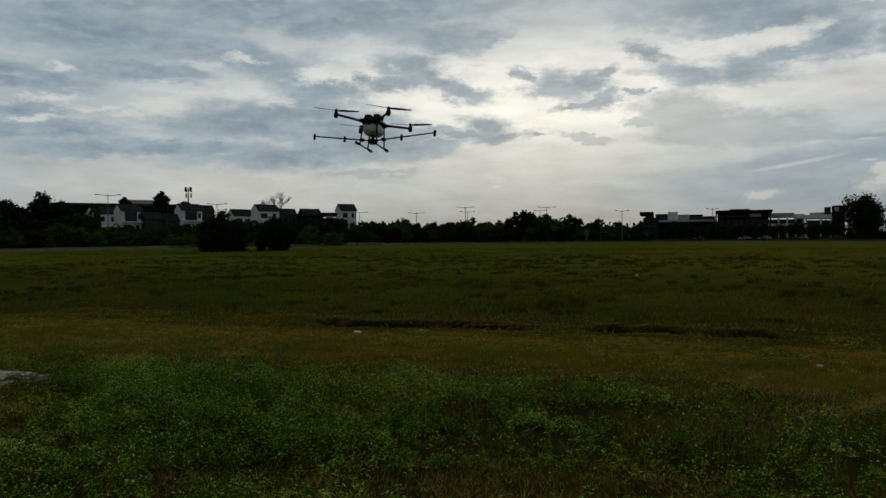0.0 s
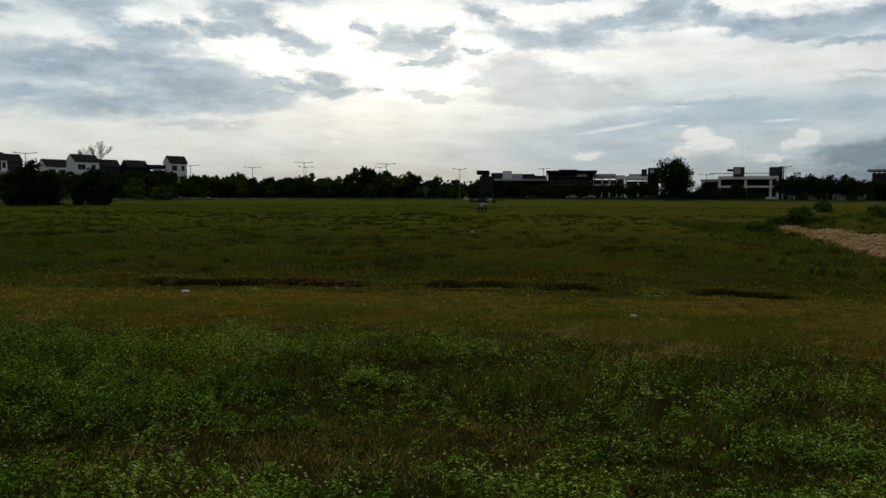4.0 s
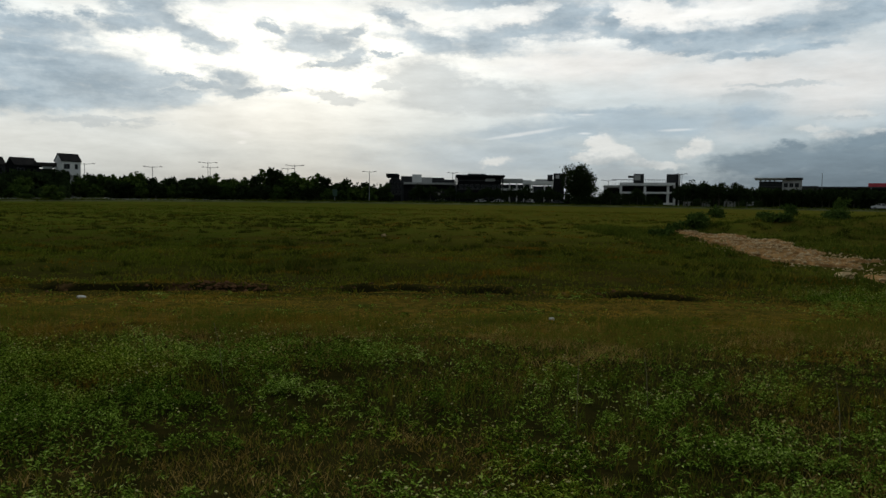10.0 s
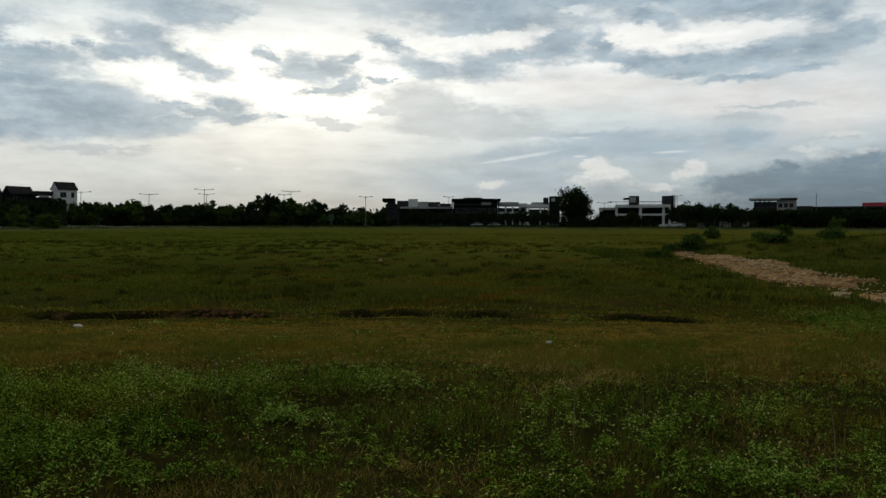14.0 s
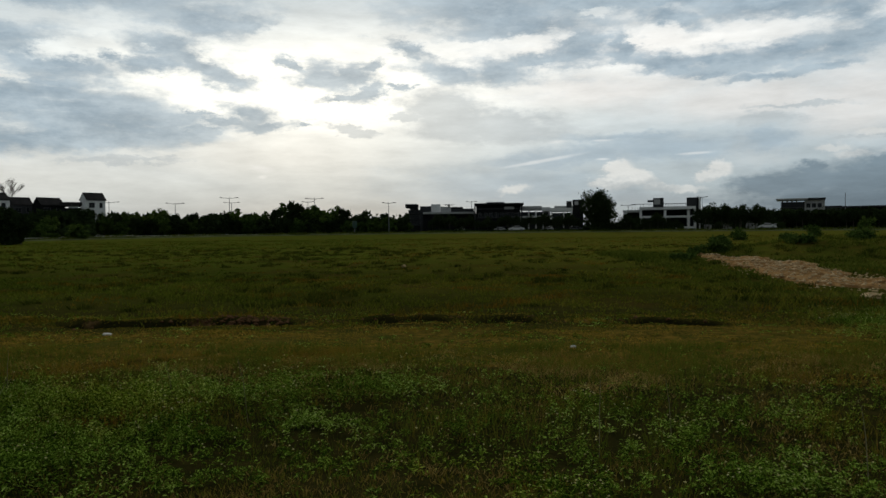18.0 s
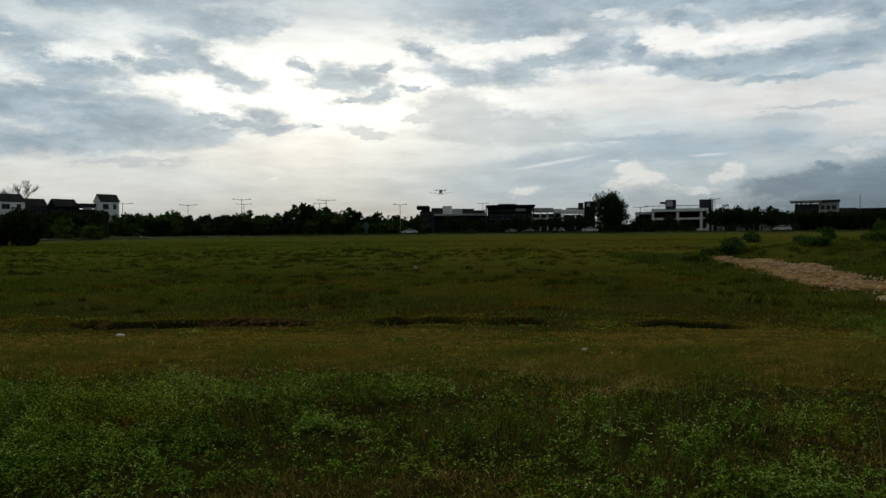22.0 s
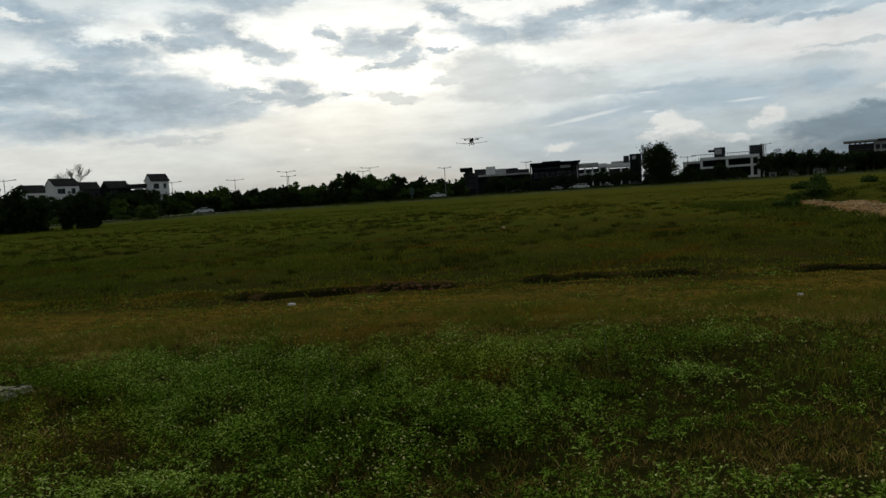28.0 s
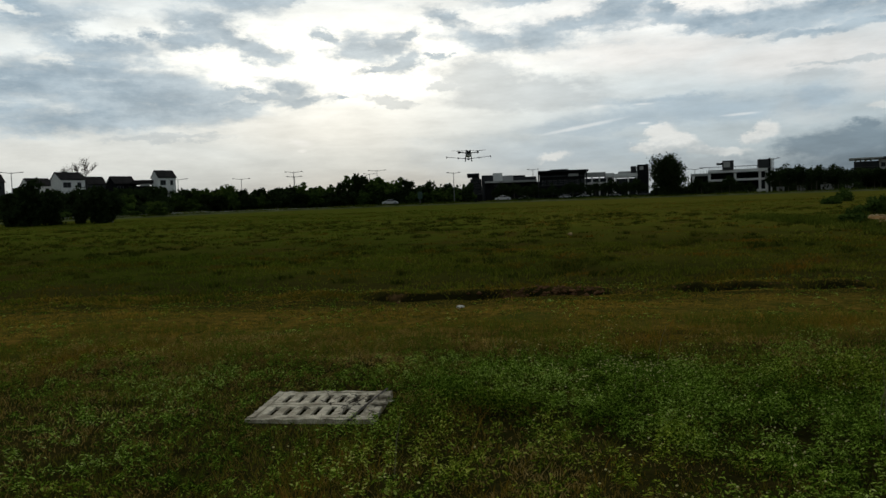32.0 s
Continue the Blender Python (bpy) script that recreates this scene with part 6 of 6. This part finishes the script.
# ---------------------------------------------------------------- the spraying drone
def drone():
    """A four-armed spraying drone, facing +y, its frame's centre at the origin."""
    th = empty("spraying_drone", pose(-5.22, 11.25, 3.49))
    bm = bmesh.new()
    box(bm, -0.17, 0.17, -0.22, 0.22, -0.02, 0.035, 0.015)
    box(bm, -0.12, 0.12, -0.16, 0.16, 0.035, 0.075, 0.015)
    part("centre_plate", bm, MAT_CARBON, th)
    for x in (-0.08, 0.08):
        part("battery", boxed(x - 0.055, x + 0.055, -0.1, 0.1, 0.075, 0.135, 0.012), MAT_BLACK, th)
    part("antenna", tube(bmesh.new(), (0.10, -0.15, 0.03), (0.10, -0.15, 0.13), 0.006, 0.005, 6), MAT_BLACK, th)
    bm = bmesh.new()
    q = bmesh.ops.create_uvsphere(bm, u_segments=20, v_segments=12, radius=1.0)
    for v in q["verts"]:
        v.co = Vector((math.copysign(abs(v.co.x) ** 0.8, v.co.x) * 0.155, math.copysign(abs(v.co.y) ** 0.8, v.co.y) * 0.20, math.copysign(abs(v.co.z) ** 0.8, v.co.z) * 0.112 - 0.112))
    tank = part("tank", bm, MAT_TANK, th, "whitish translucent liquid tank", flat=False)
    part("tank_cap", tube(bmesh.new(), (0, -0.12, -0.05), (0, -0.2, -0.02), 0.045, 0.045, 12), MAT_BLACK, tank)
    part("outlet", tube(bmesh.new(), (0, 0, -0.215), (0, 0, -0.27), 0.03, 0.018, 10), MAT_BLACK, tank)
    props = []
    for k, ang in enumerate((45, 135, 225, 315)):
        c, sn = math.cos(radians(ang)), math.sin(radians(ang))
        bm = bmesh.new()
        tube(bm, (c * 0.16, sn * 0.16, 0.0), (c * 0.64, sn * 0.64, 0.035), 0.022, 0.019, 10)
        tube(bm, (c * 0.15, sn * 0.15, 0.0), (c * 0.23, sn * 0.23, 0.005), 0.032, 0.028, 10)
        arm = part("arm", bm, MAT_CARBON, th)
        mx, my = c * 0.66, sn * 0.66
        bm = bmesh.new()
        tube(bm, (mx, my, 0.0), (mx, my, 0.05), 0.038, 0.038, 14)
        tube(bm, (mx, my, 0.048), (mx, my, 0.075), 0.039, 0.028, 14)
        tube(bm, (mx, my, -0.025), (mx, my, 0.0), 0.024, 0.034, 12)
        part("motor", bm, MAT_BLACK, arm)
        bm = bmesh.new()
        tube(bm, (0, 0, -0.012), (0, 0, 0.02), 0.03, 0.024, 10)
        for sg in (-1, 1):
            vs = []
            for u, w0, w1, zz in ((0.03, -0.016, 0.016, 0.0), (0.10, -0.032, 0.030, 0.004), (0.22, -0.026, 0.024, 0.010), (0.37, -0.012, 0.010, 0.018)):
                for w, dz in ((w0, 0.006), (w1, -0.006)):
                    for h in (-0.003, 0.003):
                        vs.append(bm.verts.new((sg * u, sg * w, zz + dz * (1.4 - u * 2) + h)))
            for i in range(3):
                q = vs[4 * i : 4 * i + 8]
                for f in ((0, 2, 6, 4), (1, 5, 7, 3), (0, 4, 5, 1), (2, 3, 7, 6)):
                    bm.faces.new([q[j] for j in f])
            bm.faces.new([vs[i] for i in (12, 14, 15, 13)])
        bmesh.ops.recalc_face_normals(bm, faces=bm.faces)
        pr = part("propeller", bm, MAT_CARBON, th, "black two-bladed propeller")
        pr.matrix_basis = pose(mx, my, 0.10)
        props.append((pr, mx, my, 1 if k % 2 else -1, 12 + 7 * k))
    # landing gear
    for sg in (-1, 1):
        x0, x1 = sg * 0.125, sg * 0.15
        for yy in (-0.14, 0.14):
            part("leg", tube(bmesh.new(), (x0, yy, -0.01), (x1, yy * 1.1, -0.395), 0.012, 0.012, 8), MAT_CARBON, th)
        bm = bmesh.new()
        tube(bm, (x1, -0.27, -0.395), (x1, 0.27, -0.395), 0.013, 0.013, 8)
        skid = part("skid", bm, MAT_CARBON, th)
        for yy in (-0.25, 0.25):
            part("skid_foot", tube(bmesh.new(), (x1, yy - 0.05, -0.395), (x1, yy + 0.05, -0.395), 0.024, 0.024, 10), MAT_BLACK, skid)
    # spray boom in a shallow V with four nozzles
    part("pump", boxed(-0.06, 0.06, -0.05, 0.08, -0.345, -0.265, 0.012), MAT_BLACK, th)
    for sg in (-1, 1):
        zt = -0.29 + 1.1 * math.tan(radians(5.5))
        boom = part("boom", tube(bmesh.new(), (sg * 0.05, 0, -0.29), (sg * 1.12, 0, zt), 0.013, 0.011, 8), MAT_CARBON, th)
        part("hinge", boxed(sg * 0.2 - 0.035, sg * 0.2 + 0.035, -0.025, 0.025, -0.30, -0.25, 0.006), MAT_BLACK, boom)
        for f in (0.52, 1.10):
            z = -0.29 + f * math.tan(radians(5.5))
            bm = bmesh.new()
            tube(bm, (sg * f, 0, z + 0.035), (sg * f, 0, z - 0.035), 0.022, 0.019, 10)
            tube(bm, (sg * f, 0, z - 0.035), (sg * f, 0, z - 0.065), 0.027, 0.013, 10)
            part("nozzle", bm, MAT_BLACK, boom)
    return tagged(th, "black four-armed spraying drone with white tank and long boom", "drone"), props


DRONE, PROPS = drone()


def motions():
    """Everything that moves: the drone, its propellers and three cars."""
    walk(DRONE, [
        (0, pose(-5.22, 11.25, 3.52, -8, 1.5, 0)),
        (0.2, pose(-4.95, 11.73, 3.40, -7.73333, 1.2, 0)),
        (0.4, pose(-4.81, 12.58, 3.25, -7.46667, 0.9, 0)),
        (0.6, pose(-4.54, 13.38, 2.96, -7.2, 0.6, 0)),
        (0.8, pose(-4.41, 14.12, 2.81, -6.93333, 0.3, 0)),
        (1, pose(-4.33, 15.06, 2.72, -6.66667, 0, 0)),
        (1.2, pose(-4.08, 16.03, 2.59, -6.4, -0.1, 0)),
        (1.4, pose(-3.92, 16.87, 2.43, -6.13333, -0.2, 0)),
        (1.6, pose(-3.93, 17.89, 2.36, -5.93333, -0.3, 0)),
        (1.8, pose(-3.88, 19.15, 2.27, -5.8, -0.4, 0)),
        (2, pose(-3.69, 20.45, 2.22, -5.66667, -0.5, 0)),
        (2.2, pose(-3.52, 21.59, 2.13, -5.53333, -0.6, 0)),
        (2.4, pose(-3.37, 22.51, 2.00, -5.4, -0.7, 0)),
        (2.6, pose(-3.12, 23.44, 1.91, -5.26667, -0.8, 0)),
        (2.8, pose(-2.97, 24.12, 1.83, -5.13333, -0.9, 0)),
        (3, pose(-2.79, 24.81, 1.73, -5, -1, 0)),
        (3.2, pose(-2.72, 25.60, 1.57, -5, 0, 0)),
        (3.5, pose(-2.49, 27.07, 1.51, -5, 0, 0)),
        (5.5, pose(-1.78, 38.24, 0.91, -5, 0, 0)),
        (6, pose(-1.65, 41.49, 0.89, -5, 0, 0)),
        (6.5, pose(-1.35, 44.82, 1.14, -5, 0, 0)),
        (7, pose(-1.55, 48.19, 0.91, -5, 0, 0)),
        (7.5, pose(-1.86, 52.10, 1.16, -5, 0, 0)),
        (8, pose(-1.40, 55.98, 1.20, -5, 0, 0)),
        (8.5, pose(-1.30, 60.89, 1.41, -5, 0, 0)),
        (9, pose(-1.15, 65.79, 2.04, -5, 0, 0)),
        (9.5, pose(-0.87, 71.22, 2.35, -5, 0, 0)),
        (10, pose(-0.88, 76.69, 2.56, -5, 0, 0)),
        (10.5, pose(-0.84, 82.14, 2.94, -5, 0, 0)),
        (11, pose(-0.50, 86.49, 3.52, -5, 0, 0)),
        (12.5, pose(-0.40, 96.00, 4.10, -5, 0, 0)),
        (14.5, pose(-0.80, 105.00, 4.90, -2, 0, 0)),
        (16.5, pose(-1.70, 107.00, 5.30, 2, 0, 0)),
        (18.5, pose(-3.05, 102.76, 5.39, 0, 0, 0)),
        (19, pose(-3.62, 98.38, 5.45, 0, 0, 0)),
        (19.5, pose(-3.63, 94.01, 5.42, 4, 0, 0)),
        (20, pose(-3.73, 89.64, 5.39, 4, 0, 0)),
        (20.5, pose(-3.70, 86.37, 5.59, 4, 0, 0)),
        (21, pose(-3.73, 83.08, 5.79, 4, 0, 0)),
        (21.5, pose(-3.81, 79.81, 5.88, 4, 0, 0)),
        (22, pose(-3.82, 76.54, 6.00, 4, 0, 0)),
        (22.5, pose(-3.91, 74.37, 6.08, 4, 0, 0)),
        (23, pose(-3.96, 72.18, 6.13, 4, 0, 0)),
        (23.5, pose(-4.03, 69.98, 6.18, 4, 0, 0)),
        (24, pose(-4.10, 67.77, 6.18, 4, 0, 0)),
        (24.5, pose(-4.10, 66.59, 6.20, 4, 0, 0)),
        (25, pose(-4.25, 65.38, 6.20, 4, 0, 0)),
        (25.5, pose(-4.47, 64.35, 6.21, 4, 0, 0)),
        (27.5, pose(-5.47, 56.70, 5.92, 4, 0.7, 0)),
        (28, pose(-5.81, 55.13, 5.68, 4, 0.7, 0)),
        (28.5, pose(-6.22, 53.05, 5.43, 4, 0.7, 0)),
        (29, pose(-6.52, 50.94, 5.30, 4, 0.7, 0)),
        (29.5, pose(-6.95, 48.76, 5.05, 4, 0.7, 0)),
        (30, pose(-7.48, 46.72, 4.85, 4, 0.7, 0)),
        (30.5, pose(-7.82, 44.09, 4.47, 4, 0.7, 0)),
        (31, pose(-8.18, 40.84, 4.29, 4, 0.7, 0)),
        (31.5, pose(-8.62, 39.29, 4.13, 4, 0.7, 0)),
        (32, pose(-8.98, 37.63, 4.04, 4, 0.7, 0)),
    ])
    for pr, mx, my, way, first in PROPS:
        walk(pr, [(0.2 * i, pose(mx, my, 0.10, 0, 0, first + way * 72 * i)) for i in range(161)])
    for ob, path in zip(MOVING, (
            ((0, 230), (10, 120), (16.5, 31.1), (17.5, 19.3), (20.5, -7.9), (22.5, -22.4), (25, -45), (28, -92), (32, -150)),
            ((0, 300), (14, 130), (22, 31), (23, 18), (25.5, -5.5), (27.5, -21.0), (28.5, -25.9), (30, -31.7), (32, -39.5)),
            ((0, 340), (19, 125), (27, 24), (30, 1.7), (31, -4.4), (32, -7.9), ))):
        walk(ob, [(t, road_pose(x, -1.7, 180)) for t, x in path])


motions()
